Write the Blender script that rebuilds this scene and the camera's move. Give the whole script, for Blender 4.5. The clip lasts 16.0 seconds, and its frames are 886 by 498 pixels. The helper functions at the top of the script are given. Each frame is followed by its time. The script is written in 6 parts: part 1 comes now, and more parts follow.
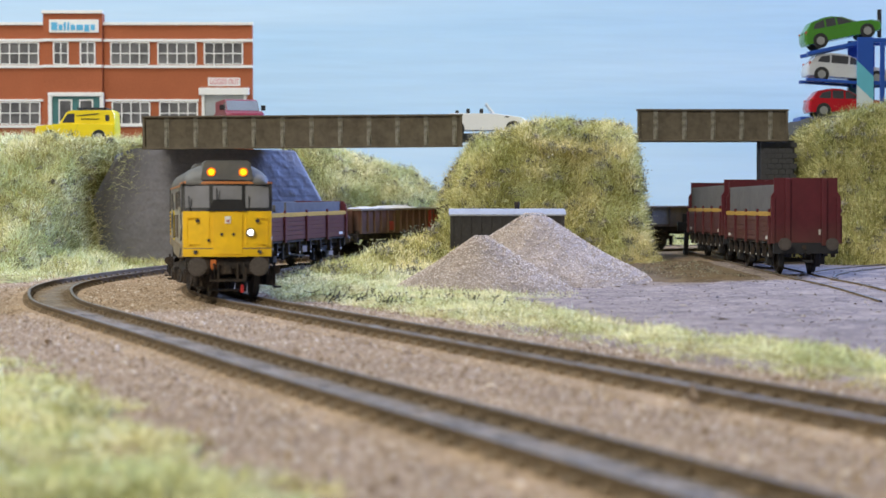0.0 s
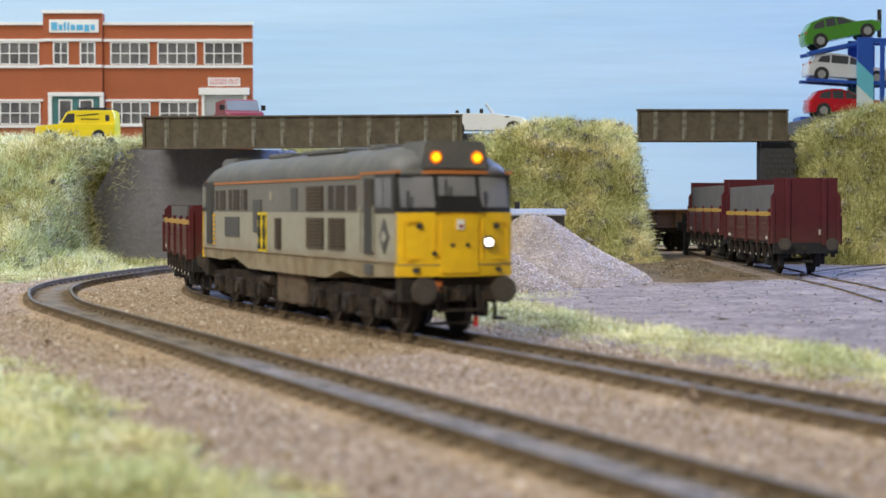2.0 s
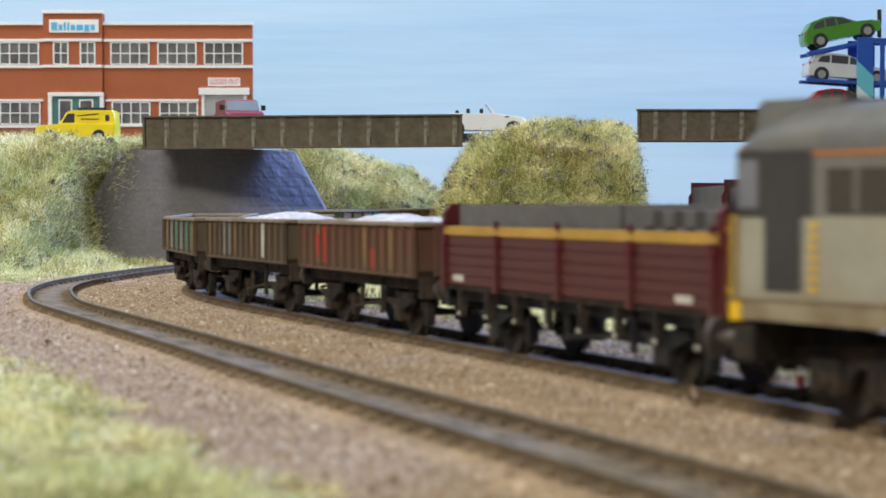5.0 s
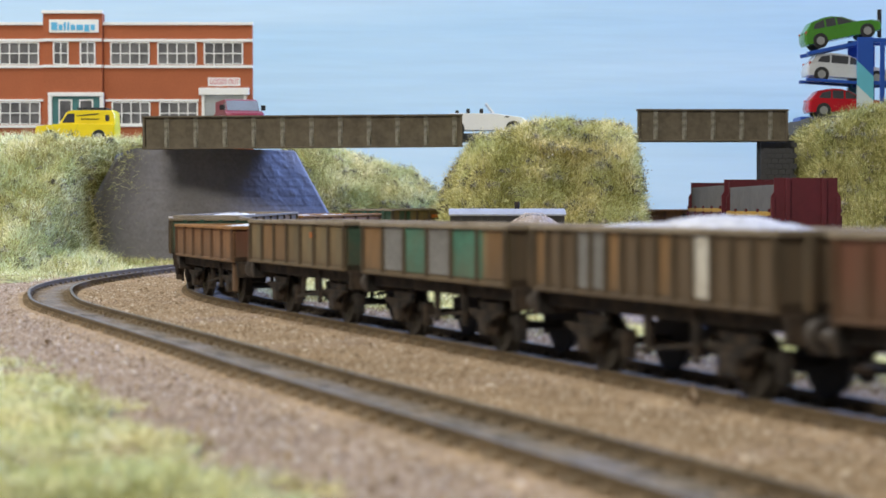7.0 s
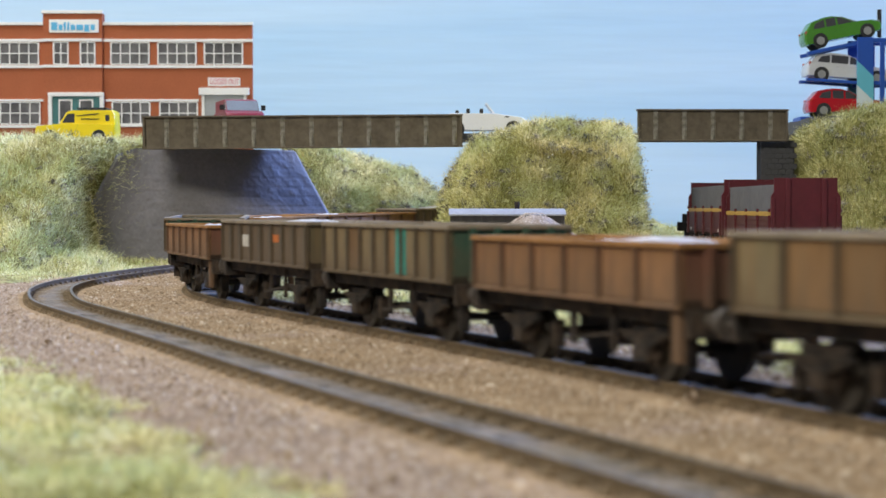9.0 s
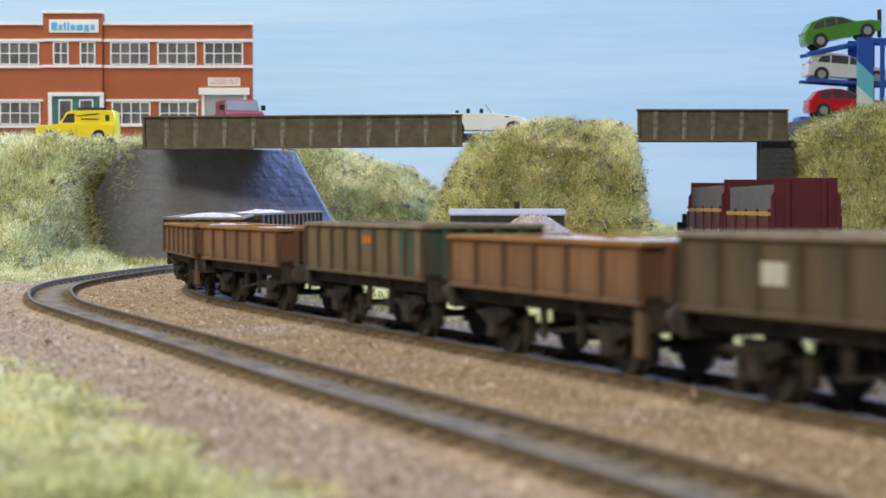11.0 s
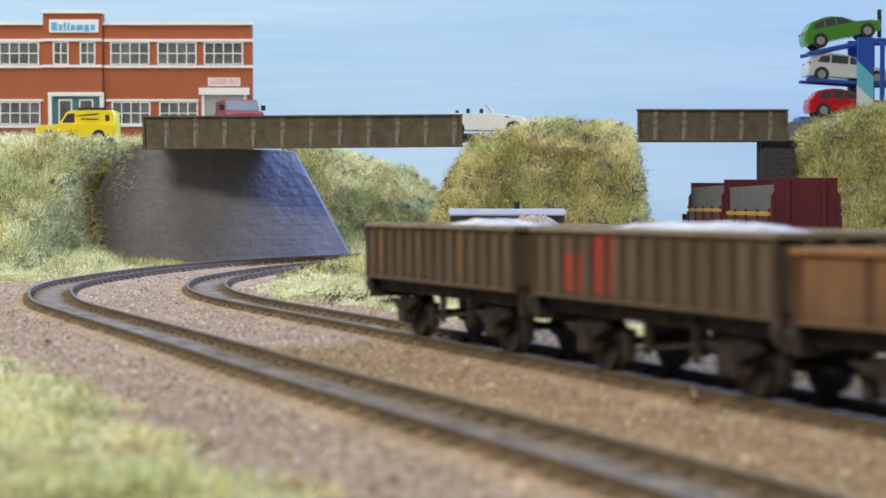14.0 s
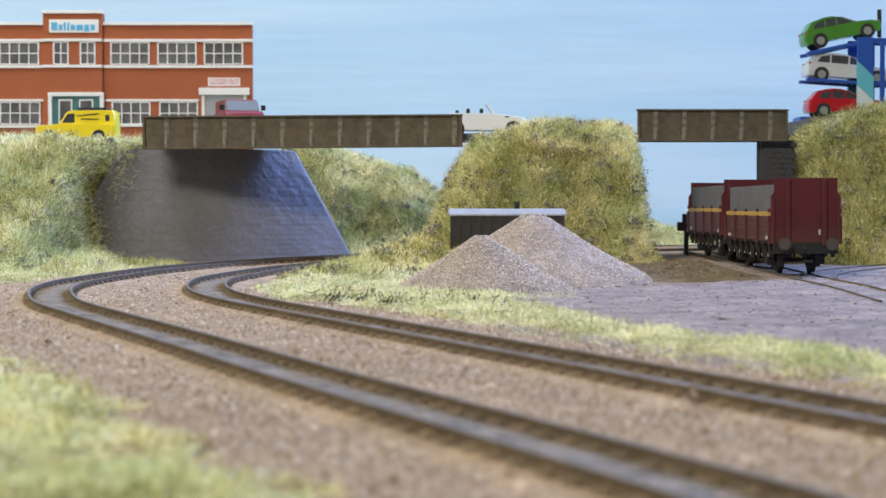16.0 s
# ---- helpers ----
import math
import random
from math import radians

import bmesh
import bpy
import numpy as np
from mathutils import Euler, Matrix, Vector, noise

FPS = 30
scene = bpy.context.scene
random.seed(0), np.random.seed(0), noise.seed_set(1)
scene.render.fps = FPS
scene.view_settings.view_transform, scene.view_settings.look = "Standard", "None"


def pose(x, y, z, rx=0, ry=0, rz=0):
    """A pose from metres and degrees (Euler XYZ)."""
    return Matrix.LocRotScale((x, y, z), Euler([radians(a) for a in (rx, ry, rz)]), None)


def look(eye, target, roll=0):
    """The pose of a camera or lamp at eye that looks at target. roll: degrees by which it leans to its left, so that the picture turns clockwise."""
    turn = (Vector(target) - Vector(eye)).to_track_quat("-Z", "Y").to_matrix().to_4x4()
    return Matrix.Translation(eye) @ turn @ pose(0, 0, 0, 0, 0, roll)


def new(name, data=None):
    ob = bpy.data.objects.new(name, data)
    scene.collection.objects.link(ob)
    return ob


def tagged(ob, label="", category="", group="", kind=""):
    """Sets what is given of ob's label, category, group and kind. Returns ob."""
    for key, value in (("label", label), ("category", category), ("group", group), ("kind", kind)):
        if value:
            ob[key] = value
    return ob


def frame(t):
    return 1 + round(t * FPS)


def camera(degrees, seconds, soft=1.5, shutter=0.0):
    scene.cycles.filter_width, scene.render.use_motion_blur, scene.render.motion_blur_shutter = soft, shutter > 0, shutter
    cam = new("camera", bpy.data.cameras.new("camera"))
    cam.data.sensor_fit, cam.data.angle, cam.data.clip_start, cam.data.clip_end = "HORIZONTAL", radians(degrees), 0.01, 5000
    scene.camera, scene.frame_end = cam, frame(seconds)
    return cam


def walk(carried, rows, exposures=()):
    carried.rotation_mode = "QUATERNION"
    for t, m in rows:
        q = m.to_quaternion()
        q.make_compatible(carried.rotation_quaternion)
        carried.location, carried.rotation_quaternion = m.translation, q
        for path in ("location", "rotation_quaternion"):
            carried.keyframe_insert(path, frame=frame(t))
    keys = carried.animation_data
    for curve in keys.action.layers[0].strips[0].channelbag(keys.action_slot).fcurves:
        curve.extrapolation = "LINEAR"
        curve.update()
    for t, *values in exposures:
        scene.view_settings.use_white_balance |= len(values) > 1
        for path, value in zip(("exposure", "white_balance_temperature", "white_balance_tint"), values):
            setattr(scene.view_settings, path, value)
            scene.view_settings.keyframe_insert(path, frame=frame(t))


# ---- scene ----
# ======== camera ========
cam = camera(29.77, 16.0, soft=1.5, shutter=0.5)
cam.data.dof.use_dof = True
cam.data.dof.focus_distance = 0.86
cam.data.dof.aperture_fstop = 33
EYE = pose(0, 0, 0.0357, 90 - 1.43, 0, 0)
walk(cam, [(0, EYE), (16, EYE)], exposures=[(0, 0.0), (16, 0.0)])

# ======== light: warm hall lamp in front, blue window light from the side, added backdrop fill ===
world = bpy.data.worlds.new("hall_air")
scene.world = world
world.use_nodes = True
world.node_tree.nodes["Background"].inputs[0].default_value = (1.0, 0.98, 0.68, 1)
world.node_tree.nodes["Background"].inputs[1].default_value = 0.21


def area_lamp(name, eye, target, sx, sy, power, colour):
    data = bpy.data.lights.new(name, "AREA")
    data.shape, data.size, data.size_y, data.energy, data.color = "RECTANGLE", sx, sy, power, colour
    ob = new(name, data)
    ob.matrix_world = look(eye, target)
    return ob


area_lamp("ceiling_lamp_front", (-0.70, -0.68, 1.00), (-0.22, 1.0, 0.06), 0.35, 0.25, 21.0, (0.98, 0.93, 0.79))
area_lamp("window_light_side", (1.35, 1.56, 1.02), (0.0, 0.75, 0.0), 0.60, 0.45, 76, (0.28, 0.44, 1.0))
# added unseen lamp that only brightens the sky board and what stands near it
area_lamp("backdrop_fill", (-0.70, 0.98, 1.35), (-0.30, 1.64, 0.17), 1.2, 0.3, 22.5, (0.91, 0.95, 1.0))

# ======== materials ========


def mat(name, colour, rough=0.75, metal=0.0, var=0.18, fine=900.0, coarse=60.0, bump=0.15, dirt=None, dirt_amount=0.5,
        spec=0.35, emit=0.0, random_tint=0.0, stretch=(1, 1, 1), detail=6.0):
    m = bpy.data.materials.new(name)
    m.use_nodes = True
    nt = m.node_tree
    nodes, links = nt.nodes, nt.links
    b = nodes["Principled BSDF"]
    b.inputs["Roughness"].default_value = rough
    b.inputs["Metallic"].default_value = metal
    b.inputs["Specular IOR Level"].default_value = spec
    if emit:
        b.inputs["Base Color"].default_value = (*colour, 1)
        b.inputs["Emission Color"].default_value = (*colour, 1)
        b.inputs["Emission Strength"].default_value = emit
        return m
    tc = nodes.new("ShaderNodeTexCoord")
    mp = nodes.new("ShaderNodeMapping")
    mp.inputs["Scale"].default_value = stretch
    links.new(tc.outputs["Object"], mp.inputs[0])

    def noise_tex(scale, det):
        n = nodes.new("ShaderNodeTexNoise")
        n.inputs["Scale"].default_value, n.inputs["Detail"].default_value = scale, det
        links.new(mp.outputs[0], n.inputs["Vector"])
        return n

    n1, n2 = noise_tex(fine, detail), noise_tex(coarse, 5.0)
    add = nodes.new("ShaderNodeMath")
    add.operation = "ADD"
    links.new(n1.outputs[0], add.inputs[0])
    links.new(n2.outputs[0], add.inputs[1])
    mr = nodes.new("ShaderNodeMapRange")
    mr.inputs[1].default_value, mr.inputs[2].default_value = 0.65, 1.35
    mr.inputs[3].default_value, mr.inputs[4].default_value = 1 - var * 1.6, 1 + var * 1.6
    links.new(add.outputs[0], mr.inputs[0])
    mul = nodes.new("ShaderNodeMix")
    mul.data_type, mul.blend_type = "RGBA", "MULTIPLY"
    mul.inputs[0].default_value = 1.0
    mul.inputs[6].default_value = (*colour, 1)
    links.new(mr.outputs[0], mul.inputs[7])
    out = mul.outputs[2]
    if random_tint:
        info = nodes.new("ShaderNodeObjectInfo")
        r2 = nodes.new("ShaderNodeMapRange")
        r2.inputs[3].default_value, r2.inputs[4].default_value = 1 - random_tint, 1 + random_tint
        links.new(info.outputs["Random"], r2.inputs[0])
        m2 = nodes.new("ShaderNodeMix")
        m2.data_type, m2.blend_type = "RGBA", "MULTIPLY"
        m2.inputs[0].default_value = 1.0
        links.new(out, m2.inputs[6])
        links.new(r2.outputs[0], m2.inputs[7])
        out = m2.outputs[2]
    if dirt:
        n3 = noise_tex(coarse * 2.3, 6.0)
        ramp = nodes.new("ShaderNodeMapRange")
        ramp.inputs[1].default_value, ramp.inputs[2].default_value = 0.42, 0.68
        ramp.inputs[4].default_value = dirt_amount
        links.new(n3.outputs[0], ramp.inputs[0])
        m3 = nodes.new("ShaderNodeMix")
        m3.data_type = "RGBA"
        links.new(ramp.outputs[0], m3.inputs[0])
        links.new(out, m3.inputs[6])
        m3.inputs[7].default_value = (*dirt, 1)
        out = m3.outputs[2]
    links.new(out, b.inputs["Base Color"])
    if bump:
        bp = nodes.new("ShaderNodeBump")
        bp.inputs["Strength"].default_value = bump
        bp.inputs["Distance"].default_value = 0.0006
        links.new(n1.outputs[0], bp.inputs["Height"])
        links.new(bp.outputs[0], b.inputs["Normal"])
    return m


def blade_mat(name, dark, light, straw, fine=35.0):
    """Fibres: each island its own tint, with patches over the whole."""
    m = bpy.data.materials.new(name)
    m.use_nodes = True
    nodes, links = m.node_tree.nodes, m.node_tree.links
    b = nodes["Principled BSDF"]
    b.inputs["Roughness"].default_value = 0.8
    b.inputs["Specular IOR Level"].default_value = 0.2
    geo, tc, n = nodes.new("ShaderNodeNewGeometry"), nodes.new("ShaderNodeTexCoord"), nodes.new("ShaderNodeTexNoise")
    n.inputs["Scale"].default_value, n.inputs["Detail"].default_value = fine, 4.0
    links.new(tc.outputs["Object"], n.inputs["Vector"])
    a = nodes.new("ShaderNodeMath")
    a.operation = "MULTIPLY_ADD"
    links.new(geo.outputs["Random Per Island"], a.inputs[0])
    a.inputs[1].default_value = 0.50
    links.new(n.outputs[0], a.inputs[2])
    ramp = nodes.new("ShaderNodeValToRGB")
    e = ramp.color_ramp.elements
    e[0].position, e[0].color = 0.44, (*dark, 1)
    e[1].position, e[1].color = 0.98, (*straw, 1)
    mid = ramp.color_ramp.elements.new(0.68)
    mid.color = (*light, 1)
    links.new(a.outputs[0], ramp.inputs[0])
    n2, r2, mx = nodes.new("ShaderNodeTexNoise"), nodes.new("ShaderNodeValToRGB"), nodes.new("ShaderNodeMix")
    n2.inputs["Scale"].default_value, n2.inputs["Detail"].default_value = fine * 0.9, 3.0
    links.new(tc.outputs["Object"], n2.inputs["Vector"])
    r2.color_ramp.elements[0].position, r2.color_ramp.elements[0].color = 0.36, (0.80, 0.85, 0.63, 1)
    r2.color_ramp.elements[1].position, r2.color_ramp.elements[1].color = 0.66, (1.22, 1.14, 1.02, 1)
    links.new(n2.outputs[0], r2.inputs[0])
    mx.data_type, mx.blend_type = "RGBA", "MULTIPLY"
    mx.inputs[0].default_value = 1.0
    links.new(ramp.outputs[0], mx.inputs[6])
    links.new(r2.outputs[0], mx.inputs[7])
    links.new(mx.outputs[2], b.inputs["Base Color"])
    return m


def grain_mat(name, dark, mid, light):
    """Loose grains, each with its own tone."""
    m = bpy.data.materials.new(name)
    m.use_nodes = True
    nodes, links = m.node_tree.nodes, m.node_tree.links
    b = nodes["Principled BSDF"]
    b.inputs["Roughness"].default_value, b.inputs["Specular IOR Level"].default_value = 0.9, 0.15
    geo, ramp = nodes.new("ShaderNodeNewGeometry"), nodes.new("ShaderNodeValToRGB")
    e = ramp.color_ramp.elements
    e[0].color, e[1].color = (*dark, 1), (*light, 1)
    ramp.color_ramp.elements.new(0.55).color = (*mid, 1)
    links.new(geo.outputs["Random Per Island"], ramp.inputs[0])
    links.new(ramp.outputs[0], b.inputs["Base Color"])
    return m


M = {}
M["ballast"] = mat("ballast_grit", (0.375, 0.270, 0.178), 0.95, var=0.3, fine=900, coarse=60, bump=0.9, dirt=(0.30, 0.215, 0.145), dirt_amount=0.5, spec=0.1)
M["infill"] = mat("track_infill", (0.185, 0.162, 0.14), 0.95, var=0.5, fine=700, coarse=90, bump=0.8, dirt=(0.25, 0.195, 0.14), dirt_amount=0.55, spec=0.08)
M["yard"] = mat("yard_surface", (0.275, 0.215, 0.175), 0.9, var=0.34, fine=420, coarse=45, bump=0.8, dirt=(0.22, 0.165, 0.145), dirt_amount=0.5, spec=0.15)
yard_nt = M["yard"].node_tree
yard_v, yard_n, yard_r, yard_m, yard_t = (yard_nt.nodes.new(k) for k in ("ShaderNodeTexVoronoi", "ShaderNodeTexNoise", "ShaderNodeMapRange", "ShaderNodeMix", "ShaderNodeTexCoord"))
yard_v.feature, yard_v.inputs["Scale"].default_value = "DISTANCE_TO_EDGE", 42
yard_n.inputs["Scale"].default_value, yard_n.inputs["Detail"].default_value = 60, 5
yard_w = yard_nt.nodes.new("ShaderNodeMix")
yard_w.data_type = "RGBA"
yard_w.inputs[0].default_value = 0.05
yard_nt.links.new(yard_t.outputs["Object"], yard_n.inputs["Vector"])
yard_nt.links.new(yard_t.outputs["Object"], yard_w.inputs[6])
yard_nt.links.new(yard_n.outputs[1], yard_w.inputs[7])
yard_nt.links.new(yard_w.outputs[2], yard_v.inputs["Vector"])
yard_nt.links.new(yard_v.outputs["Distance"], yard_r.inputs[0])
yard_r.inputs[1].default_value, yard_r.inputs[2].default_value, yard_r.inputs[3].default_value, yard_r.inputs[4].default_value = 0.0, 0.05, 0.85, 0.0
yard_m.data_type = "RGBA"
yard_nt.links.new(yard_r.outputs[0], yard_m.inputs[0])
yard_nt.links.new(yard_nt.nodes["Principled BSDF"].inputs["Base Color"].links[0].from_socket, yard_m.inputs[6])
yard_m.inputs[7].default_value = (0.12, 0.09, 0.085, 1)
yard_nt.links.new(yard_m.outputs[2], yard_nt.nodes["Principled BSDF"].inputs["Base Color"])
M["earth"] = mat("brown_earth", (0.15, 0.105, 0.065), 0.95, var=0.3, fine=700, coarse=60, bump=0.8, dirt=(0.20, 0.155, 0.09), spec=0.1)
M["pile"] = mat("pale_gravel", (0.43, 0.355, 0.305), 0.95, var=0.30, fine=1300, coarse=80, bump=1.0, dirt=(0.34, 0.275, 0.23), dirt_amount=0.5, spec=0.1)
M["turf"] = mat("turf_base", (0.21, 0.20, 0.07), 0.95, var=0.4, fine=260, coarse=30, bump=0.6, dirt=(0.36, 0.31, 0.13), dirt_amount=0.7, spec=0.1)
M["grass"] = blade_mat("grass_fibres", (0.22, 0.195, 0.065), (0.62, 0.58, 0.26), (0.95, 0.91, 0.70))
M["grass_pale"] = blade_mat("pale_grass_fibres", (0.24, 0.205, 0.085), (0.62, 0.63, 0.34), (0.94, 0.94, 0.78), 34)
M["grass_verge"] = blade_mat("cream_verge_fibres", (0.30, 0.255, 0.13), (0.70, 0.70, 0.45), (0.95, 0.95, 0.84), 40)
M["grass_olive"] = blade_mat("olive_grass_fibres", (0.10, 0.095, 0.03), (0.35, 0.34, 0.13), (0.66, 0.62, 0.40), 34)
M["grass_soft"] = blade_mat("soft_grass_fibres", (0.33, 0.33, 0.17), (0.66, 0.66, 0.40), (0.87, 0.86, 0.66), 40)
M["turf_pale"] = mat("pale_turf_base", (0.36, 0.35, 0.16), 0.95, var=0.45, fine=300, coarse=40, bump=0.8, dirt=(0.30, 0.22, 0.11), dirt_amount=0.85, spec=0.1)
M["twig"] = mat("dark_twig", (0.06, 0.054, 0.04), 0.85, var=0.3, bump=0)
M["bush"] = blade_mat("scrub_leaves", (0.045, 0.04, 0.04), (0.13, 0.12, 0.11), (0.52, 0.50, 0.46), 120)
M["stone"] = grain_mat("loose_grit", (0.20, 0.142, 0.092), (0.36, 0.262, 0.178), (0.66, 0.57, 0.48))
M["heap_grain"] = grain_mat("heap_grit", (0.30, 0.235, 0.185), (0.52, 0.425, 0.36), (0.80, 0.72, 0.65))
M["chip"] = grain_mat("dark_chips", (0.10, 0.075, 0.06), (0.19, 0.15, 0.125), (0.50, 0.45, 0.41))
M["rail_side"] = mat("rusty_rail", (0.150, 0.108, 0.066), 0.8, metal=0.1, var=0.2, fine=600, coarse=60, bump=0.1)
M["rail_top"] = mat("polished_rail_head", (0.17, 0.16, 0.152), 0.55, metal=0.45, var=0.1, bump=0)
M["sleeper"] = mat("painted_sleeper", (0.205, 0.15, 0.095), 0.9, var=0.25, fine=700, coarse=80, bump=0.3, random_tint=0.2)
M["sky"] = mat("painted_sky", (0.40, 0.62, 0.82), 0.8, var=0.05, fine=75, coarse=3, bump=0.5, dirt=(0.70, 0.84, 0.95), dirt_amount=0.6, spec=0.2, stretch=(0.12, 1, 1.6))
M["girder"] = mat("weathered_girder", (0.108, 0.088, 0.062), 0.7, var=0.2, fine=350, coarse=50, bump=0.15, dirt=(0.17, 0.14, 0.10), dirt_amount=0.6)
M["rib"] = mat("chalky_girder_rib", (0.165, 0.15, 0.115), 0.75, var=0.35, fine=350, coarse=120, bump=0.15, dirt=(0.34, 0.32, 0.28), dirt_amount=0.7)
M["abutment"] = mat("grey_stone_paint", (0.225, 0.217, 0.238), 0.5, var=0.12, fine=420, coarse=25, bump=0.3, dirt=(0.17, 0.165, 0.18), dirt_amount=0.45)
M["pier"] = mat("dark_stone_paint", (0.075, 0.075, 0.085), 0.8, var=0.2, fine=260, coarse=40, bump=0.5)
M["asphalt"] = mat("model_road", (0.10, 0.10, 0.10), 0.9, var=0.15)
M["brick"] = mat("orange_brick_sheet", (0.375, 0.115, 0.052), 0.85, var=0.08, fine=700, coarse=30, bump=0.15, dirt=(0.36, 0.11, 0.05), dirt_amount=0.3, spec=0.2)
M["white"] = mat("white_trim", (0.80, 0.79, 0.77), 0.6, var=0.04, bump=0.05)
M["cream"] = mat("sign_white", (0.80, 0.80, 0.78), 0.5, var=0.03, bump=0)
M["pane"] = mat("window_pane", (0.13, 0.125, 0.125), 0.18, var=0.35, fine=60, coarse=30, bump=0, spec=0.6)
M["signblue"] = mat("sign_blue", (0.10, 0.42, 0.68), 0.5, var=0.03, bump=0)
M["signred"] = mat("sign_red", (0.55, 0.06, 0.12), 0.5, var=0.03, bump=0)
M["teal"] = mat("teal_paint", (0.05, 0.17, 0.17), 0.5, var=0.08, bump=0)
M["shutter"] = mat("grey_shutter", (0.36, 0.38, 0.39), 0.5, var=0.08, bump=0.05)
M["room"] = mat("plain_hall_wall", (0.55, 0.54, 0.52), 0.9, var=0.05, fine=20, coarse=2, bump=0)
M["yellow"] = mat("warning_yellow", (0.90, 0.55, 0.012), 0.45, var=0.06, fine=300, coarse=60, bump=0.04, dirt=(0.58, 0.30, 0.03), dirt_amount=0.3, spec=0.4)
M["lgrey"] = mat("pale_grey_livery", (0.355, 0.345, 0.285), 0.55, var=0.07, fine=300, coarse=50, bump=0.04, dirt=(0.38, 0.32, 0.22), dirt_amount=0.35)
M["mgrey"] = mat("mid_grey_livery", (0.185, 0.18, 0.168), 0.55, var=0.08, fine=300, coarse=50, bump=0.04, dirt=(0.18, 0.165, 0.14), dirt_amount=0.4)
M["roof"] = mat("dark_grey_roof", (0.115, 0.115, 0.115), 0.6, var=0.12, fine=300, coarse=60, bump=0.05, dirt=(0.21, 0.19, 0.16), dirt_amount=0.4)
M["soiled"] = mat("pale_grey_livery_soiled", (0.355, 0.345, 0.285), 0.6, var=0.07, fine=300, coarse=50, bump=0.04, dirt=(0.38, 0.32, 0.22), dirt_amount=0.35)


def soil(m, z_low, z_high, colour, amount):
    """Road dirt that thins out upwards with a ragged edge; heights in millimetres over the rails."""
    nt = m.node_tree
    tc, xyz, rng, mix, nz, add = (nt.nodes.new(k) for k in ("ShaderNodeTexCoord", "ShaderNodeSeparateXYZ", "ShaderNodeMapRange", "ShaderNodeMix", "ShaderNodeTexNoise", "ShaderNodeMath"))
    nz.inputs["Scale"].default_value, nz.inputs["Detail"].default_value = 130, 5
    add.operation, add.inputs[1].default_value = "MULTIPLY_ADD", 0.012
    nt.links.new(tc.outputs["Object"], xyz.inputs[0])
    nt.links.new(tc.outputs["Object"], nz.inputs["Vector"])
    nt.links.new(nz.outputs[0], add.inputs[0])
    nt.links.new(xyz.outputs[2], add.inputs[2])
    nt.links.new(add.outputs[0], rng.inputs[0])
    rng.inputs[1].default_value, rng.inputs[2].default_value, rng.inputs[3].default_value, rng.inputs[4].default_value = z_low / 1000 + 0.006, z_high / 1000 + 0.006, amount, 0.0
    mix.data_type = "RGBA"
    b = nt.nodes["Principled BSDF"]
    nt.links.new(rng.outputs[0], mix.inputs[0])
    nt.links.new(b.inputs["Base Color"].links[0].from_socket, mix.inputs[6])
    mix.inputs[7].default_value = (*colour, 1)
    nt.links.new(mix.outputs[2], b.inputs["Base Color"])


soil(M["soiled"], 15.5, 24.5, (0.25, 0.185, 0.115), 0.9)
M["dirtband"] = mat("road_dirt", (0.26, 0.19, 0.12), 0.85, var=0.2, fine=300, coarse=60, bump=0.08, dirt=(0.38, 0.31, 0.21), dirt_amount=0.6)
M["orange"] = mat("orange_stripe", (0.46, 0.17, 0.05), 0.5, var=0.08, bump=0)
M["black"] = mat("satin_black", (0.022, 0.022, 0.024), 0.5, var=0.15, bump=0.03)
M["grille"] = mat("dark_grille", (0.060, 0.050, 0.042), 0.75, var=0.2, bump=0.03)
M["panelgrey"] = mat("dark_grey_panel", (0.095, 0.095, 0.095), 0.6, var=0.12, bump=0.03)
M["under"] = mat("dirty_underframe", (0.024, 0.020, 0.018), 0.85, var=0.4, fine=500, coarse=110, bump=0.4, dirt=(0.090, 0.060, 0.040), dirt_amount=0.6)
M["tank"] = mat("grimy_tank_and_lit_slat", (0.115, 0.088, 0.066), 0.8, var=0.3, fine=400, coarse=90, bump=0.15, dirt=(0.18, 0.13, 0.085), dirt_amount=0.6)
# the cab doors' shade is mixed into this grey; the dark window frames share it
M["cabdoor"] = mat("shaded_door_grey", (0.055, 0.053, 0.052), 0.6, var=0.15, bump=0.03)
M["skirt"] = mat("brake_dust_skirt", (0.30, 0.255, 0.175), 0.75, var=0.15, fine=300, coarse=70, bump=0.05, dirt=(0.20, 0.145, 0.08), dirt_amount=0.75)
M["wheel"] = mat("wheel_steel", (0.055, 0.048, 0.042), 0.65, metal=0.3, var=0.2, bump=0.1)
M["buffer"] = mat("buffer_steel", (0.10, 0.085, 0.075), 0.5, metal=0.3, var=0.15, bump=0.05)
M["red"] = mat("red_paint", (0.55, 0.035, 0.035), 0.5, var=0.08, bump=0)
M["glass"] = mat("cab_glass", (0.21, 0.21, 0.23), 0.10, var=0.15, fine=80, coarse=40, bump=0, spec=0.7)
M["cabin"] = mat("cab_inside", (0.42, 0.40, 0.36), 0.8, var=0.1, bump=0)
M["marker"] = mat("marker_glow", (1.0, 0.50, 0.008), emit=1.6)
M["marker_ring"] = mat("marker_amber_ring", (0.85, 0.19, 0.005), emit=0.55)
M["headlamp"] = mat("headlamp_glow", (1.0, 0.97, 0.86), emit=5.0)
M["whiteglow"] = mat("cab_lamp_glow", (1.0, 0.93, 0.78), emit=2.0)
M["maroon"] = mat("maroon_paint", (0.095, 0.013, 0.019), 0.5, var=0.12, fine=300, coarse=60, bump=0.05, dirt=(0.09, 0.018, 0.022), dirt_amount=0.4)
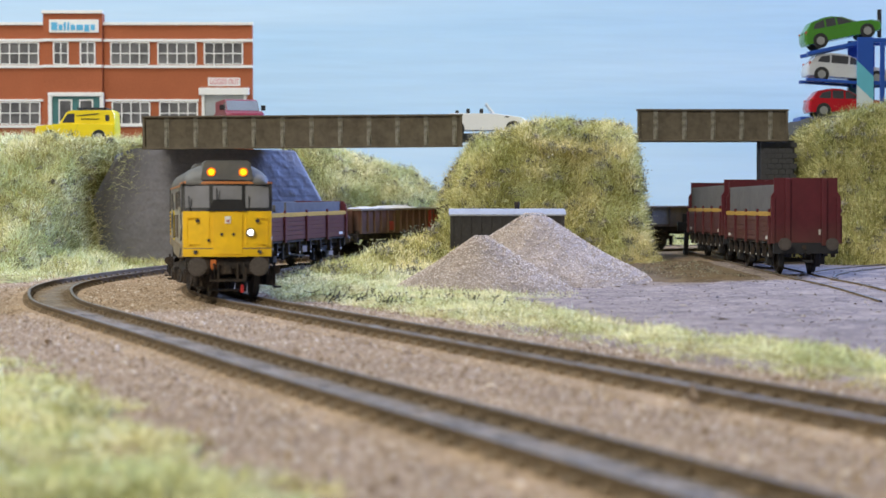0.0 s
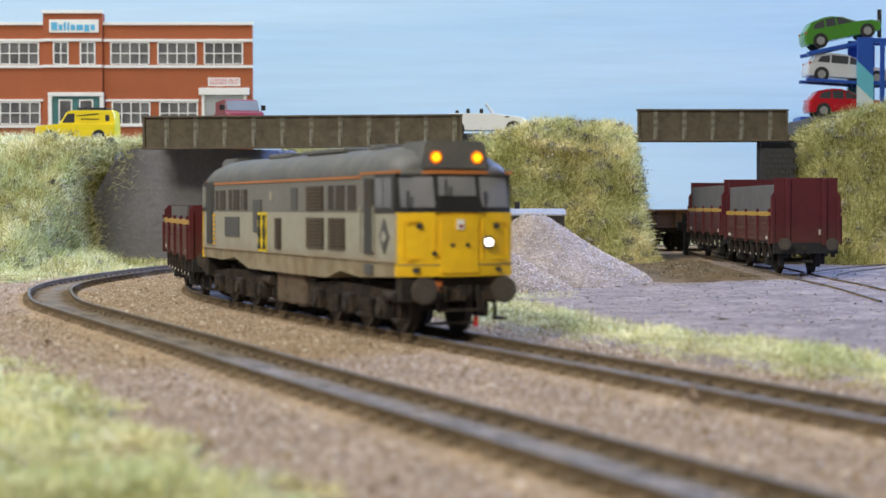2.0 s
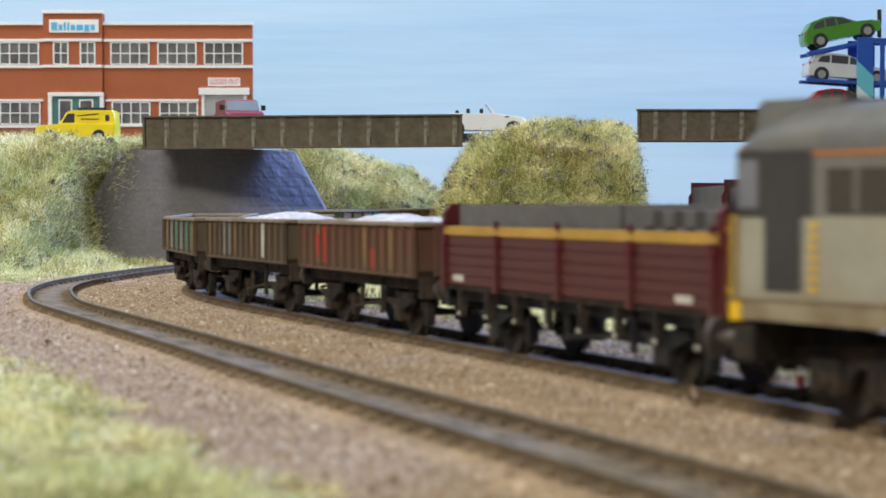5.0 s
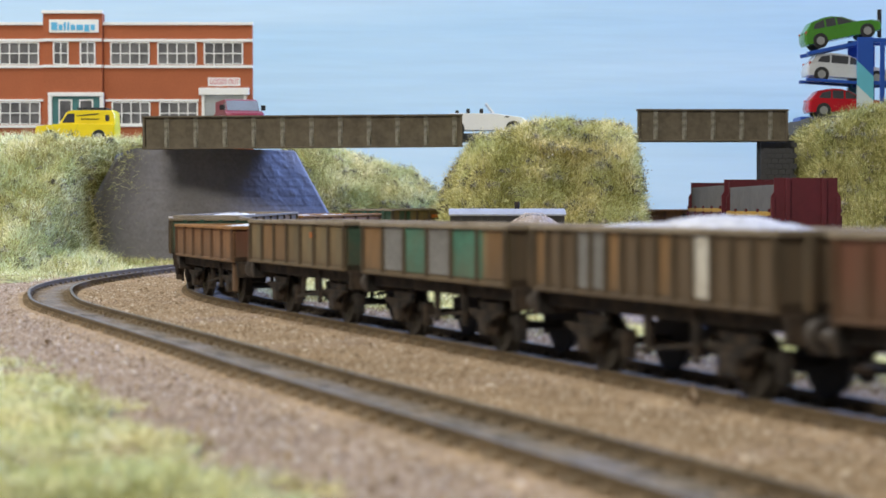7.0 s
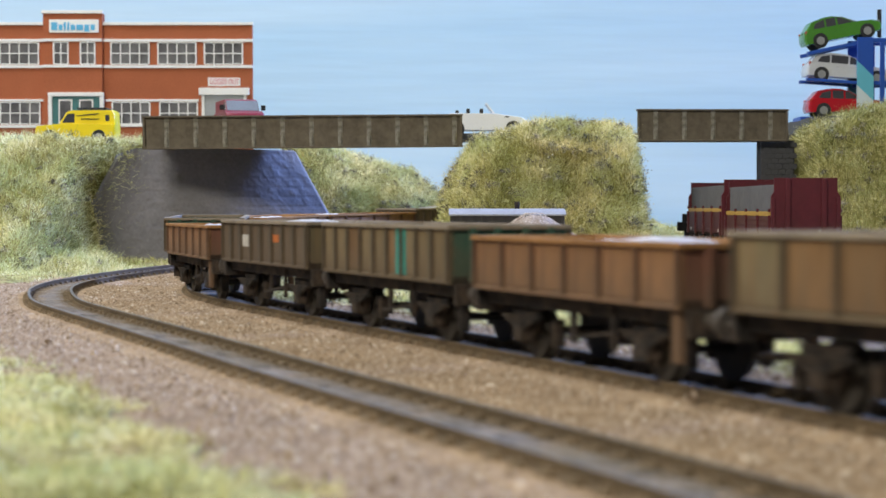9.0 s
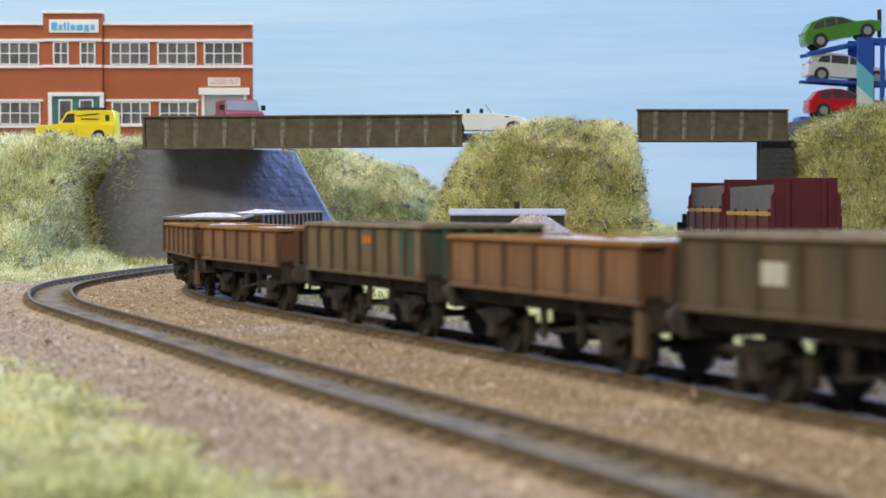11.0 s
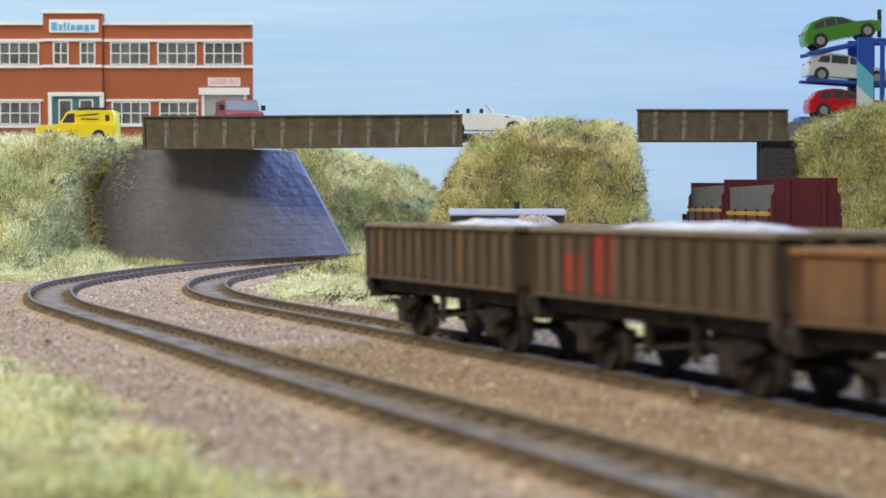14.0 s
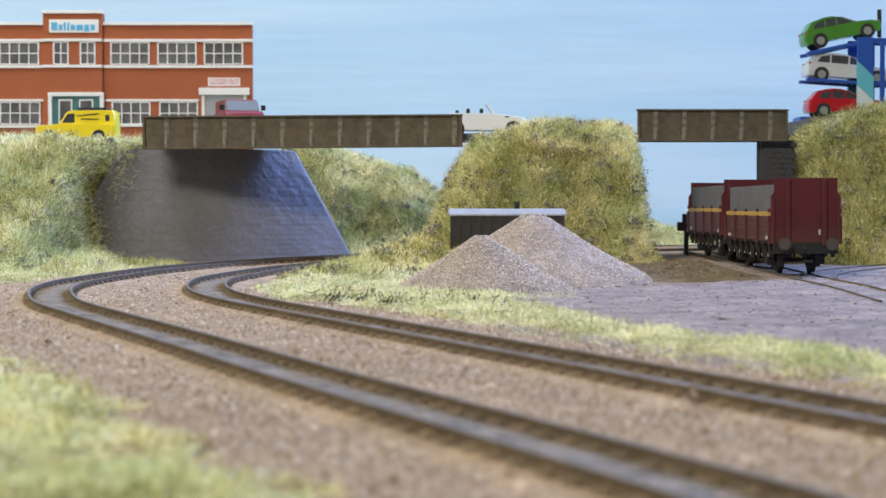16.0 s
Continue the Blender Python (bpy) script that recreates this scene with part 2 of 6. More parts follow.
M["stripe_y"] = mat("ochre_stripe", (0.46, 0.27, 0.055), 0.6, var=0.12, bump=0.03)
M["plank_grey"] = mat("grey_inside_board", (0.125, 0.118, 0.115), 0.8, var=0.12, fine=300, coarse=40, bump=0.1)
M["olive"] = mat("faded_olive", (0.165, 0.130, 0.074), 0.75, var=0.22, fine=350, coarse=150, bump=0.1, dirt=(0.20, 0.115, 0.05), dirt_amount=0.7, stretch=(1, 1, 0.16), random_tint=0.22)
M["olive_dark"] = mat("dark_olive_brown", (0.105, 0.080, 0.056), 0.75, var=0.22, fine=350, coarse=150, bump=0.1, dirt=(0.14, 0.082, 0.042), dirt_amount=0.7, stretch=(1, 1, 0.16), random_tint=0.22)
M["rustbrown"] = mat("rust_brown", (0.255, 0.130, 0.060), 0.8, var=0.22, fine=350, coarse=150, bump=0.12, dirt=(0.13, 0.062, 0.036), dirt_amount=0.75, stretch=(1, 1, 0.16), random_tint=0.16)
M["redbrown"] = mat("red_brown", (0.145, 0.062, 0.040), 0.8, var=0.22, fine=350, coarse=150, bump=0.12, dirt=(0.10, 0.055, 0.04), dirt_amount=0.7, stretch=(1, 1, 0.16), random_tint=0.16)
M["olive_rib"] = mat("rust_stained_olive_rib", (0.080, 0.058, 0.036), 0.8, var=0.25, fine=350, coarse=150, bump=0.12, dirt=(0.13, 0.078, 0.04), dirt_amount=0.6, stretch=(1, 1, 0.16))
M["rust_rib"] = mat("dark_rust_rib", (0.120, 0.060, 0.034), 0.8, var=0.25, fine=350, coarse=150, bump=0.12, dirt=(0.18, 0.09, 0.04), dirt_amount=0.6, stretch=(1, 1, 0.16))
M["bay_rust"] = mat("rust_bled_panel", (0.205, 0.115, 0.052), 0.8, var=0.25, fine=350, coarse=150, bump=0.12, dirt=(0.15, 0.10, 0.055), dirt_amount=0.7, stretch=(1, 1, 0.16), random_tint=0.2)
RIB = {"olive": "olive_rib", "olive_dark": "olive_rib", "rustbrown": "rust_rib", "redbrown": "rust_rib"}
M["rim"] = mat("dusty_rim", (0.235, 0.19, 0.14), 0.85, var=0.2, fine=400, coarse=80, bump=0.1, dirt=(0.29, 0.24, 0.18))
M["dgreen"] = mat("faded_green", (0.035, 0.095, 0.068), 0.7, var=0.2, bump=0.08, dirt=(0.10, 0.09, 0.06), dirt_amount=0.5)
M["patch_green"] = mat("green_patch", (0.07, 0.19, 0.135), 0.7, var=0.2, bump=0.05, dirt=(0.12, 0.12, 0.08), dirt_amount=0.5)
M["patch_turq"] = mat("turquoise_patch", (0.03, 0.26, 0.22), 0.7, var=0.15, bump=0.05)
M["patch_red"] = mat("red_patch", (0.40, 0.045, 0.032), 0.75, var=0.2, bump=0.05, dirt=(0.25, 0.06, 0.04))
M["patch_white"] = mat("white_patch", (0.60, 0.57, 0.52), 0.75, var=0.2, bump=0.05, dirt=(0.40, 0.36, 0.3))
M["patch_grey"] = mat("grey_patch", (0.19, 0.185, 0.18), 0.75, var=0.2, bump=0.05)
M["patch_rust"] = mat("rust_patch", (0.30, 0.15, 0.055), 0.8, var=0.25, bump=0.08)
M["patch_orange"] = mat("orange_patch", (0.55, 0.16, 0.04), 0.8, var=0.2, bump=0.03)
M["load"] = mat("pale_ballast_load", (0.56, 0.54, 0.52), 0.95, var=0.3, fine=900, coarse=150, bump=1.0)
for paint, amount in (("olive", 0.75), ("olive_dark", 0.7), ("rustbrown", 0.65), ("redbrown", 0.7), ("dgreen", 0.7), ("olive_rib", 0.6), ("rust_rib", 0.6), ("bay_rust", 0.6), ("patch_green", 0.45), ("patch_red", 0.25), ("maroon", 0.3)):
    soil(M[paint], 15.0, 27.0, (0.105, 0.075, 0.05), amount)
M["hut"] = mat("dark_hut_boards", (0.05, 0.045, 0.042), 0.8, var=0.2, fine=300, bump=0.2)
M["hutroof"] = mat("grey_hut_roof", (0.30, 0.30, 0.31), 0.7, var=0.12, bump=0.1)
M["carwhite"] = mat("white_car_paint", (0.87, 0.87, 0.87), 0.25, var=0.02, bump=0, spec=0.5)
M["badge"] = mat("badge_yellow", (0.72, 0.53, 0.01), 0.5, var=0.05, bump=0)
M["caryellow"] = mat("yellow_car_paint", (0.86, 0.66, 0.005), 0.3, var=0.03, bump=0, spec=0.5)
M["carmaroon"] = mat("dark_red_car_paint", (0.22, 0.025, 0.045), 0.35, var=0.05, bump=0, spec=0.5)
M["cargreen"] = mat("metallic_green_paint", (0.085, 0.27, 0.035), 0.20, metal=0.3, var=0.04, bump=0, spec=0.5)
M["carsilver"] = mat("silver_car_paint", (0.70, 0.70, 0.72), 0.24, metal=0.35, var=0.04, bump=0, spec=0.5)
M["carred"] = mat("red_car_paint", (0.42, 0.008, 0.015), 0.18, var=0.03, bump=0, spec=0.5)
M["carglass"] = mat("car_window", (0.055, 0.055, 0.06), 0.12, var=0.1, bump=0, spec=0.7)
M["carglass_pale"] = mat("pale_car_window", (0.19, 0.21, 0.23), 0.12, var=0.1, bump=0, spec=0.7)
M["tyre"] = mat("tyre_rubber", (0.025, 0.025, 0.026), 0.8, var=0.1, bump=0)
M["alloy"] = mat("silver_wheel", (0.36, 0.36, 0.36), 0.35, metal=0.5, var=0.05, bump=0)
M["tblue"] = mat("transporter_blue", (0.015, 0.07, 0.36), 0.4, var=0.05, bump=0, spec=0.45)
M["tlight"] = mat("transporter_light_blue", (0.12, 0.42, 0.56), 0.4, var=0.03, bump=0)
M["tpale"] = mat("transporter_pale", (0.55, 0.62, 0.68), 0.4, var=0.03, bump=0)

# ======== builders (all lengths in millimetres, turned to metres in part) ========


def thing(name, label, category, group="", at_mm=(0, 0, 0), rz=0.0):
    ob = new(name)
    ob.empty_display_size = 0.01
    ob.matrix_world = pose(at_mm[0] / 1000, at_mm[1] / 1000, at_mm[2] / 1000, 0, 0, rz)
    return tagged(ob, label, category, group)


def mesh_of(bm, name, materials, smooth=False):
    me = bpy.data.meshes.new(name)
    bmesh.ops.recalc_face_normals(bm, faces=bm.faces)
    bm.to_mesh(me)
    bm.free()
    me.transform(Matrix.Scale(0.001, 4))
    for m in materials if isinstance(materials, (list, tuple)) else [materials]:
        me.materials.append(m)
    if smooth:
        me.shade_smooth()
    return me


def part(name, bm, material, parent, label="", smooth=False):
    ob = new(name, mesh_of(bm, name, material, smooth))
    ob.parent = parent
    return tagged(ob, label) if label else ob


def part_on(name, me, parent, m=None):
    ob = new(name, me)
    ob.parent = parent
    if m is not None:
        ob.matrix_basis = m
    return ob


def raw(name, verts, faces, material, smooth=False):
    """A mesh from arrays, in millimetres."""
    me = bpy.data.meshes.new(name)
    me.from_pydata((np.asarray(verts, float) / 1000).tolist(), [], faces if isinstance(faces, list) else faces.tolist())
    for m in material if isinstance(material, (list, tuple)) else [material]:
        me.materials.append(m)
    if smooth:
        me.shade_smooth()
    return me


def box(bm, x0, x1, y0, y1, z0, z1, bevel=0.0, m=None):
    vs = [bm.verts.new(v) for v in ((x0, y0, z0), (x1, y0, z0), (x1, y1, z0), (x0, y1, z0), (x0, y0, z1), (x1, y0, z1), (x1, y1, z1), (x0, y1, z1))]
    fs = [bm.faces.new([vs[i] for i in f]) for f in ((3, 2, 1, 0), (4, 5, 6, 7), (0, 1, 5, 4), (1, 2, 6, 5), (2, 3, 7, 6), (3, 0, 4, 7))]
    if bevel:
        es = list({e for f in fs for e in f.edges})
        r = bmesh.ops.bevel(bm, geom=es, offset=bevel, segments=2, affect="EDGES", profile=0.6)
        vs = list({v for f in r["faces"] for v in f.verts} | {v for v in vs if v.is_valid})
    if m is not None:
        bmesh.ops.transform(bm, matrix=m, verts=[v for v in vs if v.is_valid])
    return bm


def cyl(bm, centre, r, length, axis="y", seg=16, r2=None):
    turn = {"x": Matrix.Rotation(math.pi / 2, 4, "Y"), "y": Matrix.Rotation(math.pi / 2, 4, "X"), "z": Matrix.Identity(4)}[axis]
    bmesh.ops.create_cone(bm, cap_ends=True, segments=seg, radius1=r, radius2=r if r2 is None else r2, depth=length, matrix=Matrix.Translation(centre) @ turn)
    return bm


def prism(bm, outline, a0, a1, axis="y"):
    """An outline in two coordinates, drawn out along the third. axis y: outline is (x, z); axis x: (y, z); axis z: (x, y)."""
    def put(p, a):
        return {"y": (p[0], a, p[1]), "x": (a, p[0], p[1]), "z": (p[0], p[1], a)}[axis]
    lo = [bm.verts.new(put(p, a0)) for p in outline]
    hi = [bm.verts.new(put(p, a1)) for p in outline]
    bm.faces.new(lo)
    bm.faces.new(hi[::-1])
    n = len(outline)
    for i in range(n):
        bm.faces.new((lo[i], hi[i], hi[(i + 1) % n], lo[(i + 1) % n]))
    return bm


def loft(bm, rings, close=True, caps=True):
    rows = [[bm.verts.new(p) for p in r] for r in rings]
    n = len(rows[0])
    for a, b in zip(rows, rows[1:]):
        for i in range(n if close else n - 1):
            bm.faces.new((a[i], a[(i + 1) % n], b[(i + 1) % n], b[i]))
    if caps:
        bm.faces.new(rows[0])
        bm.faces.new(rows[-1][::-1])
    return bm


B = bmesh.new


# ======== the plan: ground height and the two running lines ========
def slope(y):
    return 0.011 * max(0.0, y - 800.0)


def smooth_step(a, b, x):
    t = min(1.0, max(0.0, (x - a) / (b - a)))
    return t * t * (3 - 2 * t)


def ground_z(x, y):
    """Height of the ground; rail heads of the running lines lie about 3 mm above it."""
    yard = 3.2 * smooth_step(70, 150, x) * smooth_step(560, 760, y)
    return -3.2 + slope(min(y, 1300)) + yard


def smooth_line(points, bend, count, step=40.0, least=3.0):
    """A line through points, carried on at its far end with a bend; returns points and distances, far end first."""
    c = [Vector(p) for p in points]
    d = c[-1] - c[-2]
    a, p = math.atan2(d.y, d.x), c[-1].copy()
    for _ in range(count):
        if a > radians(least):
            a -= step / bend
        p = p + step * Vector((math.cos(a), math.sin(a)))
        c.append(p.copy())
    c.reverse()
    out = [c[0]]
    for i in range(len(c) - 1):
        p0, p1, p2, p3 = c[max(i - 1, 0)], c[i], c[i + 1], c[min(i + 2, len(c) - 1)]
        for k in range(1, 21):
            t = k / 20
            out.append(0.5 * (2 * p1 + (p2 - p0) * t + (2 * p0 - 5 * p1 + 4 * p2 - p3) * t * t + (3 * p1 - p0 - 3 * p2 + p3) * t ** 3))
    line = np.array([tuple(p) for p in out])
    for _ in range(6):
        line[1:-1] = (line[:-2] + 2 * line[1:-1] + line[2:]) / 4
    dist = np.r_[0, np.cumsum(np.linalg.norm(np.diff(line, axis=0), axis=1))]
    return line, dist


# out of sight past the camera the inner line bends away along the front of the board
NEAR_BEND = [(2300.0, 130.8), (1500.0, 130.8), (900.0, 130.8), (600.0, 130.8), (450.0, 130.8)] + [(77.4 + 262 * (math.sin(radians(a)) + 0.921), 290.5 - 262 * (math.cos(radians(a)) - 0.389)) for a in (0, -12, -24, -36, -48, -58)]
FAR_BEND = [(77.4, 290.5), (45.2, 366), (13, 441), (-30, 541), (-72, 639), (-92, 694), (-104, 740), (-112, 790), (-115, 838), (-109, 890), (-99, 940), (-87, 980), (-70, 1019)]
DRAW_IN = [1 - 0.024 * smooth_step(750, 960, y) for x, y in FAR_BEND]
INNER, INNER_S = smooth_line(NEAR_BEND + [(x * k, y * k) for (x, y), k in zip(FAR_BEND, DRAW_IN)], 460, 49)
OUTER, OUTER_S = smooth_line([(150, -55), (60, 158), (12, 268), (-30.5, 363.5), (-66.5, 449), (-123, 579), (-148, 640), (-165, 700), (-176, 752), (-181, 806), (-176, 862), (-163, 936), (-141, 1003), (-113, 1058), (-79, 1112)], 560, 22)
INNER_S = INNER_S - INNER_S[int(np.argmin(np.abs(INNER[:, 1] - 638)))]
SIDING = np.array([(179.0 - 0.5 * k / 60, 1165.0 - 525 * k / 60) for k in range(61)])
SIDING_S = np.linspace(0, 525.3, 61)


def on_line(line, dist, s):
    x, y = np.interp(s, dist, line[:, 0]), np.interp(s, dist, line[:, 1])
    return Vector((x, y, 0))


# ======== the hall and the baseboard ========
def structure(name, me, label=""):
    return tagged(new(name, me), label, kind="structure")


def hall():
    for name, x0, x1, y0, y1, z0, z1 in (("hall_floor", -3200, 3200, -2800, 3800, -1150, -1100), ("wall_west", -3250, -3200, -2800, 3800, -1100, 1700),
                                         ("wall_south", -3200, 3200, -2850, -2800, -1100, 1700)):
        bm = B()
        box(bm, x0, x1, y0, y1, z0, z1)
        structure(name, mesh_of(bm, name, M["room"]))
    bm = B()
    box(bm, -1100, 2500, 90, 1760, -60, -14)
    structure("baseboard", mesh_of(bm, "baseboard", M["earth"]))
    xs = np.linspace(-1100, 2500, 61)
    verts, faces = [], []
    for k, x in enumerate(xs):
        bow = 1640 + 2.0 * math.sin(x / 210.0)
        verts += [(x, bow, -20), (x, bow, 640), (x, bow + 8, 640), (x, bow + 8, -20)]
    for k in range(60):
        a = 4 * k
        faces += [(a, a + 4, a + 5, a + 1), (a + 1, a + 5, a + 6, a + 2), (a + 2, a + 6, a + 7, a + 3)]
    structure("backdrop", raw("backdrop", verts, faces, M["sky"]), "hand-painted pale blue sky board with brush strokes")


def ground():
    xs = np.r_[np.arange(-1000, -360, 40), np.arange(-360, 420, 6), np.arange(420, 2481, 40)]
    ys = np.r_[np.arange(100, 1300, 6), np.arange(1300, 1650, 25)]
    verts = []
    for y in ys:
        for x in xs:
            n = noise.noise(Vector((x / 16, y / 16, 0))) * 0.45 + noise.noise(Vector((x / 5, y / 5, 3))) * 0.22
            verts.append((x, y, ground_z(x, y) + n - 0.4))
    nx, ny = len(xs), len(ys)
    faces = [(j * nx + i, j * nx + i + 1, (j + 1) * nx + i + 1, (j + 1) * nx + i) for j in range(ny - 1) for i in range(nx - 1)]
    structure("ground", raw("ground", verts, faces, M["ballast"], True), "pinkish brown fine ballast over the baseboard")


def sheet(name, label, inside, x0, x1, y0, y1, step, lift, material, rough, ragged=0.0):
    """A patch laid on the ground where inside(x, y) is above zero; its edge thins out."""
    xs, ys = np.arange(x0, x1 + 1, step), np.arange(y0, y1 + 1, step)
    val = np.array([[inside(x, y) - ragged * (0.6 + noise.noise(Vector((x / 7, y / 7, 9)))) for x in xs] for y in ys])
    verts, index, faces = [], {}, []
    for j, y in enumerate(ys):
        for i, x in enumerate(xs):
            if val[j, i] > -6:
                index[(i, j)] = len(verts)
                edge = smooth_step(-5, 4, val[j, i])
                n = noise.noise(Vector((x / 9, y / 9, 7))) * rough
                verts.append((x, y, ground_z(x, y) - 1.2 + (lift + 1.2) * edge + n * edge))
    for j in range(len(ys) - 1):
        for i in range(len(xs) - 1):
            q = [(i, j), (i + 1, j), (i + 1, j + 1), (i, j + 1)]
            if all(k in index for k in q):
                faces.append(tuple(index[k] for k in q))
    return structure(name, raw(name, verts, faces, material, True), label)


def yard_inside(x, y):
    edge = 0.9231 * (x - 13) + 0.3846 * (y - 441)      # distance from the inner line, to its far side
    return min(edge - 42 - 6 * noise.noise(Vector((x / 40, y / 40, 1))), (x - 15) * 0.8 + 4 * noise.noise(Vector((x / 12, y / 12, 4))), 1010 - y)


# ======== track ========
def frame_along(line, dist, s):
    a, b = on_line(line, dist, s - 1.0), on_line(line, dist, s + 1.0)
    t = (b - a).normalized()
    p = on_line(line, dist, s)
    return p, t, Vector((t.y, -t.x, 0))


def track(name, line, dist, s0, s1, rise, sleepers=True, label="", r0=None, r1=None):
    top = tagged(new(name), label, kind="structure")
    top.empty_display_size = 0.01
    prof = ((-0.55, 0), (0.55, 0), (0.6, -0.75), (0.25, -0.95), (0.25, -1.9), (1.05, -2.3), (-1.05, -2.3), (-0.25, -1.9), (-0.25, -0.95), (-0.6, -0.75))
    ss = np.arange(s0, s1 + 1, 7.0)
    long_ss = np.arange(s0 if r0 is None else r0, (s1 if r1 is None else r1) + 1, 7.0)
    for side in (-8.8, 8.8):
        verts, faces = [], []
        for s in long_ss:
            p, t, n = frame_along(line, dist, s)
            for a, z in prof:
                q = p + n * (side + a)
                verts.append((q.x, q.y, rise(q.x, q.y) + z))
        k = len(prof)
        for i in range(len(long_ss) - 1):
            for j in range(k):
                a, b = i * k + j, i * k + (j + 1) % k
                faces.append((a, b, b + k, a + k))
        me = raw("rail", verts, faces, [M["rail_side"], M["rail_top"]])
        me.polygons.foreach_set("material_index", [1 if i % k == 0 else 0 for i in range(len(faces))])
        part_on("rail", me, top)
    if not sleepers:
        return top
    # grey grit between and beside the rails
    verts, faces = [], []
    across = (-25, -21, -16, -13, -10.5, -8.2, -7.0, -3, 0, 3, 7.0, 8.2, 10.5, 13, 16, 21, 25)
    drop = (-8.0, -4.4, -3.0, -2.5, -2.6, -2.7, -2.45, -2.15, -2.0, -2.15, -2.45, -2.7, -2.6, -2.5, -3.0, -4.4, -8.0)
    for s in ss:
        p, t, n = frame_along(line, dist, s)
        for a, d in zip(across, drop):
            q = p + n * a
            verts.append((q.x, q.y, rise(q.x, q.y) + d + 0.3 * noise.noise(Vector((q.x / 6, q.y / 6, 2)))))
    k = len(across)
    mi = []
    for i in range(len(ss) - 1):
        for j in range(k - 1):
            faces.append((i * k + j, i * k + j + 1, (i + 1) * k + j + 1, (i + 1) * k + j))
            mi.append(0 if 4 < j < 11 else 1)
    me = raw("infill", verts, faces, [M["infill"], M["ballast"]], True)
    me.polygons.foreach_set("material_index", mi)
    part_on("infill", me, top)
    bm = B()
    box(bm, -1.6, 1.6, -11.4, 11.4, -4.2, -2.1, 0.2)
    for y in (-8.8, 8.8):
        box(bm, -1.1, 1.1, y - 1.7, y + 1.7, -2.2, -1.4, 0.15)
    tie = mesh_of(bm, "sleeper", M["sleeper"])
    for s in np.arange(s0 + 4, s1, 8.6):
        p, t, n = frame_along(line, dist, s)
        part_on("sleeper", tie, top, pose(p.x / 1000, p.y / 1000, rise(p.x, p.y) / 1000, 0, 0, math.degrees(math.atan2(t.y, t.x))))
    return top


def main_rise(x, y):
    return slope(y)


def inner_rise(x, y):
    """The inner line climbs a little towards the bridge."""
    return slope(y) + 0.8 * smooth_step(740, 940, y)


def yard_rise(x, y):
    return ground_z(x, y) + 1.7


# ======== bridges and embankments ========
def girder(name, label, p0, p1, z0, z1, bays, lead, tilt=0.0):
    """A plate girder between two points of the plan, its stiffeners on the outer face."""
    d = Vector((p1[0] - p0[0], p1[1] - p0[1], 0))
    ln = d.length
    top = thing(name, label, "bridge girder", "bridge girders", (p0[0], p0[1], 0), math.degrees(math.atan2(d.y, d.x)))
    top.matrix_world = top.matrix_world @ pose(0, 0, -ln * math.tan(radians(tilt)) / 1000, 0, -tilt, 0)
    bm = B()
    box(bm, 0, ln, 0.0, 2.0, z0 + 1.0, z1 - 1.0)
    part("web", bm, M["girder"], top)
    for nm, za, zb in (("top_flange", z1 - 1.1, z1), ("bottom_flange", z0, z0 + 1.1)):
        bm = B()
        box(bm, -0.6, ln + 0.6, -2.2, 4.2, za, zb, 0.2)
        part(nm, bm, M["girder"], top)
    bm = B()
    prism(bm, [(-0.15, z0 + 1.0), (-2.1, z0 + 1.0), (-0.55, z1 - 1.0), (-0.15, z1 - 1.0)], -0.45, 0.45, "x")
    box(bm, -1.5, 1.5, -0.45, -0.05, z0 + 1.0, z1 - 1.0)
    stiff = mesh_of(bm, "stiffener", M["rib"])
    for k in range(bays + 1):
        x = lead + 18.5 * k
        part_on("stiffener", stiff, top, pose(x / 1000, 0, 0))
    bm = B()
    box(bm, -0.2, 1.2, -1.8, -0.03, z0 + 0.9, z1 - 0.9)
    part("end_plate", bm, M["girder"], top)
    bm = B()
    box(bm, ln - 1.2, ln + 0.2, -1.8, -0.03, z0 + 0.9, z1 - 0.9)
    part("end_plate", bm, M["girder"], top)
    return top


def bridges():
    girder("bridge_girder", "long weathered olive-brown plate girder bridge side", (-191, 1068), (13.2, 1084), 75.0, 96.2, 10, 15, 0.62)
    girder("bridge_girder", "short weathered olive-brown plate girder bridge side", (125, 1072), (221.5, 1074), 78.2, 98.8, 4, 11.6)
    bm = B()
    prism(bm, [(-189, 1074), (8, 1090), (224, 1082), (226, 1150), (10, 1152), (-189, 1150)], 80.5, 84.0, "z")
    structure("road_deck", mesh_of(bm, "road_deck", M["asphalt"]))


